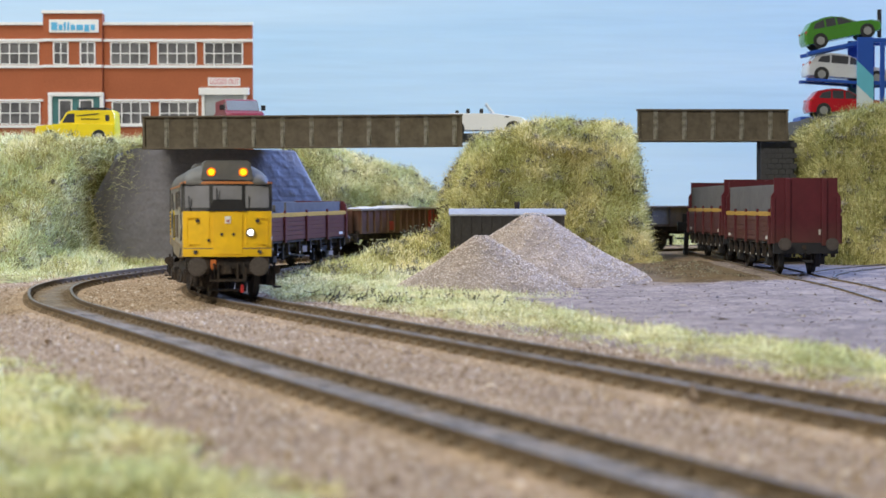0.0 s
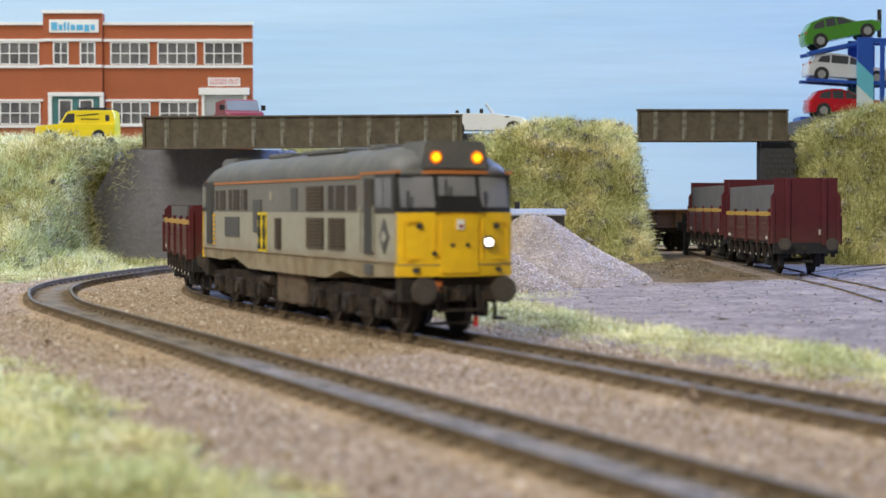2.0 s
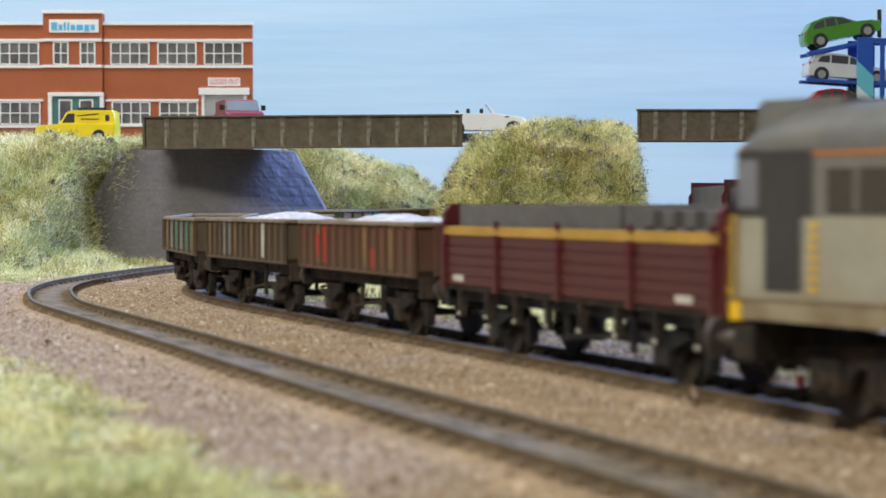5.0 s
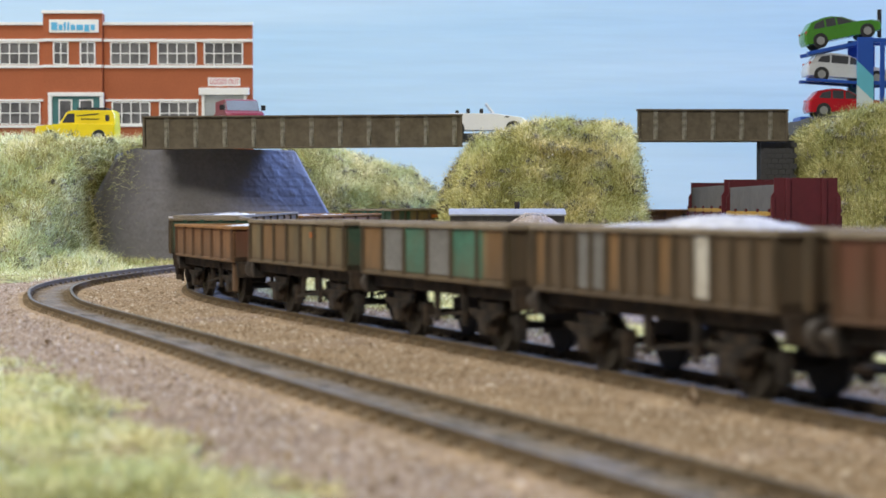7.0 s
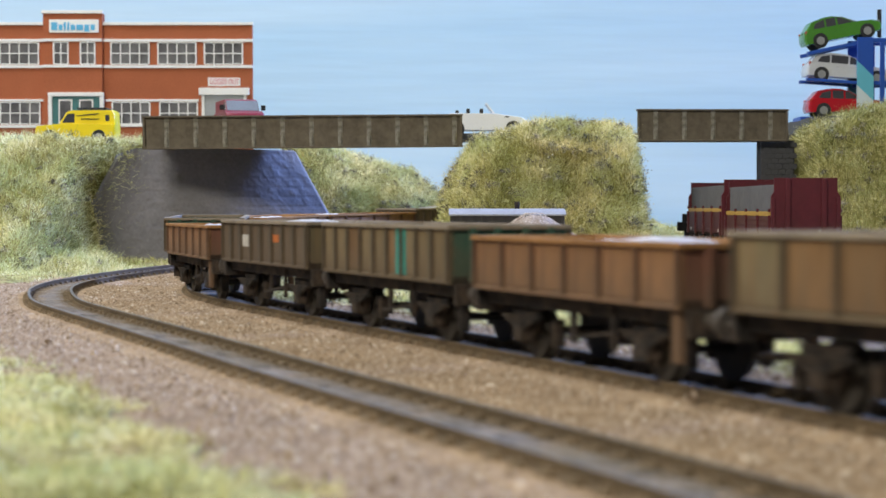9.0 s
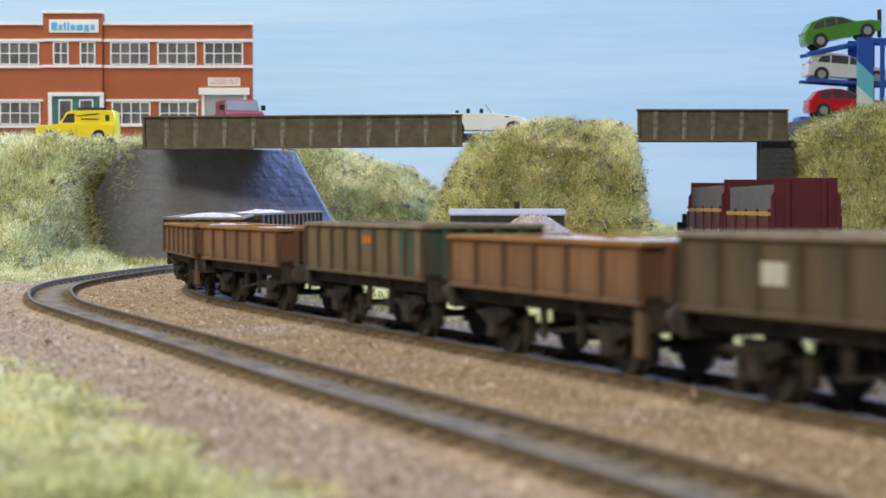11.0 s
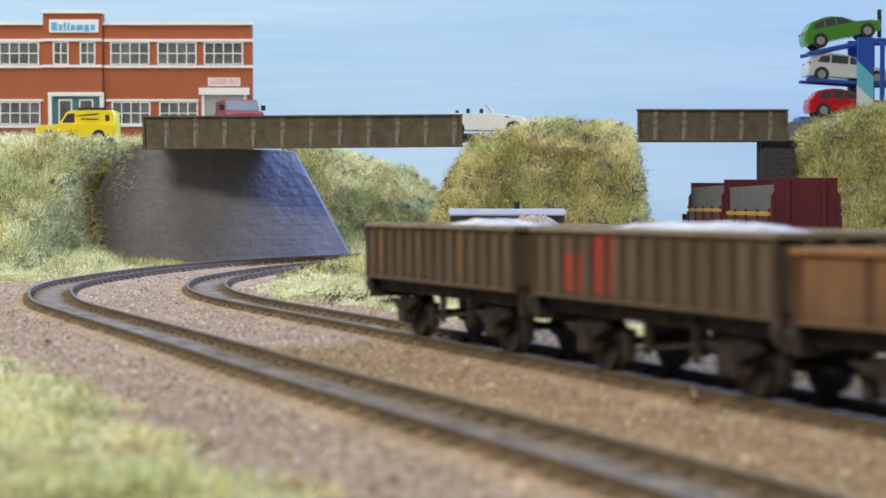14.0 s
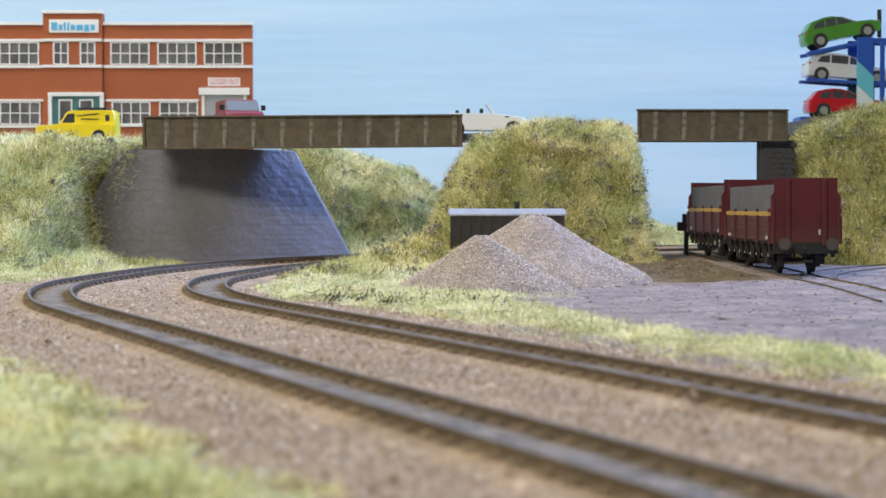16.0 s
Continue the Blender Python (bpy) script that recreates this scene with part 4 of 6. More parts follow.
grass_patch("foreground_grass", "soft pale green static grass in the foreground", fore_inside, -190, 60, 180, 560, 74000, 3.2, M["grass_pale"], 23, 0.18, 0.05)
grass_patch("bank_foot_grass", "straw-coloured grass at the foot of the bank", back_inside, -330, -170, 850, 1090, 12000, 3.6, M["grass_pale"], 24, 0.5)
loose_grit()


def dead_twigs():
    rng = np.random.default_rng(77)
    for cx, cy, size, n in ((-24, 655, 3.4, 8), (-13, 668, 3.2, 6), (0, 672, 3.4, 6), (9, 662, 3.0, 4), (-35, 880, 3.4, 5), (-72, 905, 3, 4), (-232, 965, 4, 9), (-213, 1000, 3, 4), (-250, 975, 3.6, 6), (-26, 700, 3, 4), (-44, 690, 3.6, 8), (-38, 672, 3.2, 7), (22, 640, 2.6, 3), (-18, 900, 4, 8), (4, 915, 4, 8), (-30, 905, 3.5, 6), (-8, 880, 3.5, 5), (-225, 1000, 4, 8), (-240, 990, 4, 8)):
        c = np.array([[cx + a, cy + b, ground_z(cx, cy) + 1.5] for a, b in rng.normal(0, 3.5, (3, 2))])
        tagged(new("dead_twigs", twigs("dead_twigs", c, rng, size, n, M["twig"])), "tangle of dark dead heather twigs on the verge", "twigs", "twigs on the verge")


dead_twigs()
tuft_rng = np.random.default_rng(90)
for tx, ty, tr in ((50.5, 331, 1.3), (48.5, 322, 1.4), (-108, 455, 1.6)):
    c = np.array([[tx, ty, ground_z(tx, ty) + 2.2]])
    tagged(new("lichen_tuft", clumps("lichen_tuft", c, tuft_rng, tr * 0.5, 40, M["stone"])), "small pale tuft of lichen beside the rails", "tuft", "lichen tufts")


def yard_litter():
    """Flakes and crumbs that lie on the yard."""
    rng = np.random.default_rng(31)
    pts = []
    while len(pts) < 1000:
        x, y = rng.uniform(15, 300), rng.uniform(330, 1000)
        if yard_inside(x, y) > 4 and x < 0.3 * y:
            pts.append((x, y, ground_z(x, y) + 1.0))
    c = np.array(pts)
    n = len(c)
    a = rng.uniform(0, math.pi, n)
    ln = rng.uniform(0.3, 1.0, (n, 1)) * np.where(rng.random((n, 1)) < 0.08, 3.2, 1.0)
    u, v = np.c_[np.cos(a), np.sin(a), np.zeros(n)], np.c_[-np.sin(a), np.cos(a), np.zeros(n)]
    wd = rng.uniform(0.15, 0.45, (n, 1))
    verts = np.empty((n * 5, 3))
    verts[0::5], verts[1::5], verts[2::5], verts[3::5] = c - u * ln, c + v * wd, c + u * ln, c - v * wd
    verts[4::5] = c + np.array([0, 0, 1.0]) * rng.uniform(0.2, 0.6, (n, 1))
    k = np.arange(n) * 5
    faces = np.concatenate([np.c_[k + i, k + (i + 1) % 4, k + 4] for i in range(4)])
    tagged(new("yard_litter", raw("yard_litter", verts, faces, M["chip"])), "dark flakes and crumbs scattered over the yard", "litter", kind="stuff")


yard_litter()
grass_patch("earth_scrub", "short brown scrub on the bare earth by the siding", lambda x, y: min(44 - math.hypot((x - 138) * 0.9, (y - 900) * 0.42), 158 - x), 80, 160, 790, 1010, 5000, 2.2, M["bush"], 41, 0.1)


# ======== rolling stock (x forwards, y to the left, z up from the rail heads) ========
WHEELS = []      # (part, place, radius) of all that turn
BOGIES = []      # (part, place of its pivot)


def wheelset(parent, x, r, name="wheelset"):
    bm = B()
    for s in (-1, 1):
        cyl(bm, (0, s * 8.6, 0), r, 2.0, "y", 22)
        cyl(bm, (0, s * 7.4, 0), r + 0.8, 0.7, "y", 22)
        cyl(bm, (0, s * 9.7, 0), r * 0.72, 0.5, "y", 18)
    cyl(bm, (0, 0, 0), 1.0, 18, "y", 8)
    for k in range(4):
        a = k * math.pi / 2
        for s in (-1, 1):
            cyl(bm, (r * 0.45 * math.cos(a), s * 10.0, r * 0.45 * math.sin(a)), r * 0.14, 0.4, "y", 8)
    ob = part(name, bm, M["wheel"], parent)
    ob.location = (x / 1000, 0, r / 1000)
    WHEELS.append((ob, x, r))
    return ob


def buffer_pair(parent, x, out, z, material, r=3.3, y=11.6):
    for s in (-1, 1):
        bm = B()
        d = 1 if out > 0 else -1
        cyl(bm, (x + d * 2.2, s * y, z), 1.5, 4.4, "x", 12)
        cyl(bm, (x + d * 5.0, s * y, z), 1.0, 2.4, "x", 12)
        cyl(bm, (x + d * 6.4, s * y, z), r, 0.9, "x", 24)
        cyl(bm, (x + d * 7.0, s * y, z), r * 0.8, 0.5, "x", 24)
        part("buffer", bm, material, parent)


def locomotive():
    lo = thing("diesel_locomotive", "grey two-tone model diesel locomotive with yellow ends, weathered, pulling wagons", "locomotive")
    # lower side, upper side and roof as long shells
    for nm, mt, za, zb, lab in (("lower_body", "soiled", 20.6, 34.1, "pale grey lower body side"), ("upper_body", "mgrey", 34.1, 45.0, "mid grey upper body side")):
        bm = B()
        reach = 101 if nm == "lower_body" else 84.4
        box(bm, -reach, reach, -17.3, 17.3, za, zb)
        part(nm, bm, M[mt], lo, lab)
    bm = B()
    skirt = [(-101, 20.6), (-101, 17.0), (-72, 16.4), (-58, 17.8), (-40, 14.2), (42, 14.2), (55, 16.8), (72, 15.4), (101, 16.6), (101, 20.6)]
    prism(bm, skirt, -17.25, 17.25, "y")
    part("skirt", bm, M["skirt"], lo, "dirt-stained lower edge of the body")
    bm = B()
    rings = []
    for x, k, top in ((-101.2, 0.90, 47.0), (-98.5, 0.97, 50.2), (-93, 1.0, 52.6), (-86, 1.0, 53.6), (86, 1.0, 53.6), (93, 1.0, 52.6), (98.5, 0.97, 50.2), (101.2, 0.90, 47.0)):
        ring = [(x, 17.0 * k, 44.6), (x, 17.0 * k, 45.3)]
        for i in range(1, 16):
            a = i / 16 * math.pi
            c, s = math.cos(a), math.sin(a)
            ring.append((x, 16.9 * k * math.copysign(abs(c) ** 0.85, c), 45.3 + (top - 45.3) * s ** 0.9))
        ring += [(x, -17.0 * k, 45.3), (x, -17.0 * k, 44.6)]
        rings.append(ring)
    loft(bm, rings)
    part("roof", bm, M["roof"], lo, "dark grey curved roof", True)
    for x, ln, w in ((-30, 26, 9), (18, 40, 10), (62, 14, 8)):
        bm = B()
        box(bm, x - ln / 2, x + ln / 2, -w, w, 52.9, 54.3, 0.4)
        part("roof_panel", bm, M["roof"], lo)
    for s in (-1, 1):
        bm = B()
        box(bm, -95, 72.6, s * 17.32 - 0.25, s * 17.32 + 0.25, 44.1, 44.8)
        part("cantrail_stripe", bm, M["orange"], lo, "thin orange stripe")
        bm = B()
        box(bm, 72.6, 101.2, s * 17.32 - 0.25, s * 17.32 + 0.25, 45.1, 45.8)
        part("cantrail_stripe", bm, M["orange"], lo, "thin orange stripe")

        def panel(name, x0, x1, z0, z1, mt, depth=0.35, bev=0.0, label=""):
            b = B()
            box(b, x0, x1, s * 17.3 - depth, s * 17.3 + depth, z0, z1, bev)
            return part(name, b, M[mt], lo, label)

        def louvre(name, x0, x1, z0, z1, n):
            p = panel(name, x0, x1, z0, z1, "grille", 0.3, label="dark louvred grille")
            b = B()
            box(b, x0 + 0.3, x1 - 0.3, s * 17.3 - 0.75 * (s < 0), s * 17.3 + 0.75 * (s > 0), -0.28, 0.22)
            # slats take the paler tank brown, light on their edges put in as colour
            slat = mesh_of(b, "slat", M["tank"])
            for i in range(n):
                part_on("slat", slat, p, pose(0, 0, (z0 + (z1 - z0) * (i + 0.5) / n) / 1000))

        for x0, x1 in ((-81.6, -69), (-64, -51), (-47.9, -41.5)):
            panel("window", x0, x1, 34.9, 42.0, "grille")
            for xm in (x0 + (x1 - x0) * 0.45,):
                panel("window_bar", xm - 0.4, xm + 0.4, 34.9, 42.0, "mgrey", 0.5)
        panel("equipment_hatch", -69, -51, 25.3, 32.3, "panelgrey", 0.4, label="grey equipment hatch")
        panel("recess_panel", -33.5, -24, 27.3, 38.3, "panelgrey", 0.4)
        louvre("narrow_grille", -8.6, -2.4, 21.8, 32.2, 9)
        panel("notice", -14.2, -12.2, 38.0, 41.2, "lgrey", 0.4)
        panel("window", 8.6, 14.8, 35.0, 42.0, "panelgrey")
        louvre("grille", 24.2, 39.8, 34.9, 42.3, 7)
        louvre("grille", 24.2, 40.4, 23.0, 32.5, 9)
        panel("window", 45.0, 58.8, 35.0, 42.3, "grille")
        panel("window_bar", 51.0, 51.9, 35.0, 42.3, "mgrey", 0.5)
        louvre("grille", 45.0, 59.4, 23.0, 32.5, 9)
        panel("window", 62.0, 68.6, 35.0, 42.2, "grille")
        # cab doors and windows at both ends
        panel("cab_door", 76.2, 83.2, 22.4, 44.0, "cabdoor", 0.45, label="grey cab door with its shade painted in")
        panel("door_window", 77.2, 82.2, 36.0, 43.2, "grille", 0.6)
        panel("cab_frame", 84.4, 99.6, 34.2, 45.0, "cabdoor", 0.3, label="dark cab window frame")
        panel("cab_window", 85.6, 91.0, 35.6, 44.0, "glass", 0.5, label="cab side window")
        panel("cab_window", 92.2, 97.6, 35.6, 44.0, "glass", 0.5, label="cab side window")
        for xm in (73.4, 84.2):
            b = B()
            cyl(b, (xm, s * 17.9, 29.5), 0.28, 13.0, "z", 6)
            part("handrail", b, M["lgrey"], lo)
        panel("body_seam", -101, 101, 20.3, 20.6, "dirtband", 0.38)
        panel("cab_door", -93.8, -86.6, 22.0, 43.6, "cabdoor", 0.45, label="grey cab door with its shade painted in")
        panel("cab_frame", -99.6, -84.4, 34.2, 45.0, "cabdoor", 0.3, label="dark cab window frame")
        panel("cab_window", -99.2, -95.2, 35.6, 43.6, "glass", 0.5)
        for k in range(7):
            panel("warning_dash", -84.6, -83.6, 21.8 + k * 1.75, 22.8 + k * 1.75, "yellow", 0.5)
        panel("step_plate", 76.6, 82.6, 16.6, 19.5, "panelgrey", 0.5)
        # yellow and black depot badge
        panel("badge_ground", -27.8, -18.2, 20.6, 34.0, "badge", 0.42, label="yellow and black square badge")
        for a, c in ((22.4, 26.2), (28.2, 32.2)):
            for xx, way in ((-25.9, 1), (-20.1, -1)):
                b = B()
                m = (a + c) / 2
                prism(b, [(xx - 1.9 * way, a - 0.9), (xx + 2.0 * way, a - 0.9), (xx + 0.9 * way, m), (xx + 2.0 * way, c + 0.9), (xx - 1.9 * way, c + 0.9), (xx - 0.4 * way, m)], s * 17.3 - 0.6, s * 17.3 + 0.6, "y")
                part("badge_mark", b, M["black"], lo)
        # diamond badge on the cab side
        b = B()
        prism(b, [(91.8, 22.6), (95.4, 27.6), (91.8, 32.6), (88.2, 27.6)], s * 17.3 - 0.42, s * 17.3 + 0.42, "y")
        part("diamond_badge", b, M["panelgrey"], lo)
        b = B()
        prism(b, [(91.8, 25.6), (94.0, 27.2), (91.8, 29.4), (89.6, 27.2)], s * 17.3 - 0.55, s * 17.3 + 0.55, "y")
        part("diamond_badge", b, M["lgrey"], lo)
    # both ends
    for d in (1, -1):
        def bow(y, out=3.0):
            return d * (101.0 + out * (1 - (y / 17.3) ** 2))
        ys = np.linspace(-17.3, 17.3, 15)

        def wrap(z0, z1, o0, o1, inner=99.0, y_lim=17.3):
            b = B()
            yy = np.linspace(-y_lim, y_lim, 15)
            rings = []
            for z, o in ((z0, o0), (z1, o1)):
                rings.append([(bow(y) + d * o, y, z) for y in yy] + [(d * inner, y, z) for y in yy[::-1]])
            return loft(b, rings)
        part("nose", wrap(16.6, 34.3, 0.25, 0.2), M["yellow"], lo, "bright yellow flat nose")
        bmn = B()
        rings = []
        for z in (17.6, 33.6):
            yy = np.linspace(-5.6, 5.6, 7)
            rings.append([(bow(y) + d * 0.75, y, z) for y in yy] + [(bow(y), y, z) for y in yy[::-1]])
        part("gangway_plate", loft(bmn, rings), M["yellow"], lo)
        part("window_surround", wrap(34.3, 45.2, 0.1, -2.2, 96.0, 17.1), M["black"], lo, "black windscreen surround")
        for y0, y1, za, zb in ((-16.3, -7.0, 35.7, 44.2), (-5.6, 5.6, 38.9, 44.2), (7.0, 16.3, 35.7, 44.2)):
            b = B()
            rings = []
            for z in (za, zb):
                o = 0.1 - 2.3 * (z - 34.3) / 10.9
                yy = np.linspace(y0, y1, 5)
                rings.append([(bow(y) + d * (o + 0.25), y, z) for y in yy] + [(bow(y) + d * (o - 0.6), y, z) for y in yy[::-1]])
            part("windscreen", loft(b, rings), M["glass"], lo, "pale reflecting windscreen")
            b = B()
            box(b, *sorted((bow((y0 + y1) / 2) + d * 0.1, bow((y0 + y1) / 2) + d * 0.7)), y0 + 1.2, y0 + 1.6, za - 0.6, za + 4.5)
            part("wiper", b, M["black"], lo)
        b = B()
        prism(b, [(-7.5, 34.4), (7.5, 34.4), (5.6, 38.4), (-5.6, 38.4)], *sorted((d * 102.5, d * 104.6)), "x")
        part("gangway_top", b, M["black"], lo)
        part("front_stripe", wrap(45.0, 46.0, -1.7, -1.9, y_lim=16.6), M["orange"], lo, "thin orange stripe")
        # headcode panel and its two marker lamps
        b = B()
        prism(b, [(-10.4, 45.9), (10.4, 45.9), (8.9, 54.2), (-8.9, 54.2)], *sorted((d * 84.0, d * 102.0)), "x")
        bmesh.ops.bevel(b, geom=b.edges[:], offset=0.7, segments=2, affect="EDGES")
        part("headcode_box", b, M["roof"], lo, "dark grey headcode box")
        for y in (-6.2, 6.2):
            b = B()
            cyl(b, (d * 102.1, y, 49.6), 1.75, 0.5, "x", 20)
            ring = part("lamp_bezel", b, M["marker_ring"] if d > 0 else M["black"], lo)
            b = B()
            cyl(b, (d * 102.4, y, 49.6), 1.2, 0.5, "x", 20)
            part("marker_lamp", b, M["marker"] if d > 0 else M["panelgrey"], ring, "glowing yellow marker lamp" if d > 0 else "unlit marker lamp")
        if d > 0:
            b = B()
            cyl(b, (bow(8) + 0.6, 8.8, 26.0), 1.8, 0.8, "x", 20)
            bez = part("headlamp_bezel", b, M["panelgrey"], lo)
            b = B()
            cyl(b, (bow(8) + 1.1, 8.8, 26.0), 1.1, 0.5, "x", 20)
            part("headlamp", b, M["headlamp"], bez, "bright white headlamp")
            b = B()
            box(b, 99.4, 100.0, -6, 4, 38.9, 43.5)
            part("cab_lamp", b, M["whiteglow"], lo, "lit cab interior")
        for y, z, w in ((-11.6, 30.6, 0.8), (11.6, 30.6, 0.8), (-2.4, 25.3, 0.6), (2.2, 25.3, 0.6), (-7.4, 23.0, 0.6), (-12, 18.6, 0.5), (12, 18.6, 0.5)):
            b = B()
            cyl(b, (bow(y) + d * 0.5, y, z), w, 1.3, "x", 12)
            part("lamp_iron", b, M["grille"], lo)
        b = B()
        box(b, *sorted((bow(0) + d * 0.6, bow(0) + d * 1.1)), -1.1, 1.1, 29.6, 32.4)
        part("front_notice", b, M["cream"], lo, "small white notice with a red mark")
        b = B()
        box(b, *sorted((bow(0) + d * 1.0, bow(0) + d * 1.3)), -0.6, 0.6, 30.2, 30.9)
        part("front_notice", b, M["patch_red"], lo)
        # raised rims of the two lamp recesses and the seam along the nose's foot
        for y in (-11.4, 11.4):
            b = B()
            for z in (21.6, 31.9):
                box(b, *sorted((bow(y) + d * 0.1, bow(y) + d * 0.5)), y - 4.2, y + 4.2, z - 0.25, z + 0.25)
            for yy in (y - 4.2, y + 4.2):
                box(b, *sorted((bow(yy) + d * 0.1, bow(yy) + d * 0.5)), yy - 0.25, yy + 0.25, 21.6, 31.9)
            part("recess_rim", b, M["yellow"], lo)
        part("nose_seam", wrap(19.7, 20.0, 0.42, 0.42), M["dirtband"], lo)
        for y in (-12.6, 12.6):
            b = B()
            cyl(b, (bow(y) + d * 0.5, y, 18.4), 0.75, 0.8, "x", 10)
            part("lamp_bracket", b, M["panelgrey"], lo)
        # buffer beam, buffers, pipes
        b = B()
        box(b, *sorted((d * 97, d * 101.5)), -16.2, 16.2, 9.6, 16.4, 0.3)
        part("buffer_beam", b, M["under"], lo)
        buffer_pair(lo, d * 101.3, d, 12.9, M["buffer"], 3.7, 11.9)
        b = B()
        cyl(b, (d * 103, 0, 12.4), 0.9, 5, "x", 8)
        box(b, *sorted((d * 104, d * 106)), -1.2, 1.2, 10.0, 14.2, 0.3)
        part("draw_hook", b, M["under"], lo)
        b = B()
        box(b, *sorted((d * 104.2, d * 105)), -7.2, 7.2, 7.0, 7.7)
        for y in (-7.2, 6.5):
            box(b, *sorted((d * 104.2, d * 105)), y, y + 0.7, 7.0, 12.5)
        part("coupling_bar", b, M["under"], lo)
        for y, mt in ((-5.2, "under"), (3.9, "under"), (6.4, "under"), (-3.6, "under")):
            b = B()
            cyl(b, (d * 102.6, y, 10.2), 0.5, 7.5, "z", 8)
            part("brake_pipe", b, M[mt], lo)
        b = B()
        box(b, *sorted((d * 101.3, d * 102.4)), -6.6, -4.4, 11.6, 15.4, 0.2)
        part("multiple_working_socket", b, M["patch_orange"], lo)
        b = B()
        cyl(b, (d * 102.9, 5.6, 4.0), 0.7, 3.0, "z", 8)
        part("hose_end", b, M["red"], lo)
        b = B()
        box(b, *sorted((d * 99.2, d * 100.6)), -7.5, 7.5, 3.0, 3.8, 0.2)
        part("guard_plate", b, M["under"], lo)
    # underfloor tank and gear
    b = B()
    box(b, -14, 15, -15.2, 15.2, 4.0, 15.5, 1.2)
    part("fuel_tank", b, M["tank"], lo, "grimy brown underfloor tank")
    for x in (-19, 20):
        b = B()
        box(b, x - 3.4, x + 3.4, -14.5, 14.5, 5.5, 14.5, 0.8)
        part("battery_box", b, M["under"], lo)
    for cx in (-57, 57):
        b = B()
        for s in (-1, 1):
            prism(b, [(cx - 41, 8.8), (cx - 34, 9.2), (cx - 31.6, 4.6), (cx - 24.4, 4.6), (cx - 22, 9.2), (cx - 6, 9.2), (cx - 3.6, 4.6), (cx + 3.6, 4.6), (cx + 6, 9.2), (cx + 22, 9.2), (cx + 24.4, 4.6), (cx + 31.6, 4.6), (cx + 34, 9.2), (cx + 41, 8.8), (cx + 40, 11.6), (cx + 16, 13.0), (cx - 16, 13.0), (cx - 40, 11.6)], s * 12.6, s * 14.2, "y")
        box(b, cx - 30, cx + 30, -9, 9, 9, 14)
        bogie = part("bogie_frame", b, M["under"], lo)
        BOGIES.append((bogie, cx))
        for x in (-28, 0, 28):
            for s in (-1, 1):
                b = B()
                box(b, cx + x - 3.6, cx + x + 3.6, *sorted((s * 13.8, s * 16.2)), 4.2, 10.4, 0.8)
                cyl(b, (cx + x, s * 16.2, 7.2), 2.1, 1.4, "y", 14)
                part("axlebox", b, M["under"], bogie)
        for x in (-14, 14):
            for s in (-1, 1):
                b = B()
                for k in range(3):
                    cyl(b, (cx + x + (k - 1) * 3.0, s * 15.0, 7.0), 1.1, 4.4, "z", 10)
                box(b, cx + x - 5.0, cx + x + 5.0, *sorted((s * 14.0, s * 15.8)), 4.0, 5.0, 0.2)
                part("spring", b, M["under"], bogie)
        for s in (-1, 1):
            b = B()
            cyl(b, (cx + 36, s * 15.2, 11.0), 1.7, 9, "x", 12)
            part("brake_cylinder", b, M["under"], bogie)
            for x in (-41, 41):
                b = B()
                box(b, cx + x - 2.2, cx + x + 2.2, *sorted((s * 13.8, s * 16.6)), 4.0, 4.7)
                box(b, cx + x - 2.2, cx + x - 1.5, *sorted((s * 14.2, s * 15.0)), 4.0, 14)
                part("footstep", b, M["under"], bogie)
        for x in (-28, 0, 28):
            wheelset(lo, cx + x, 7.1)
    return lo


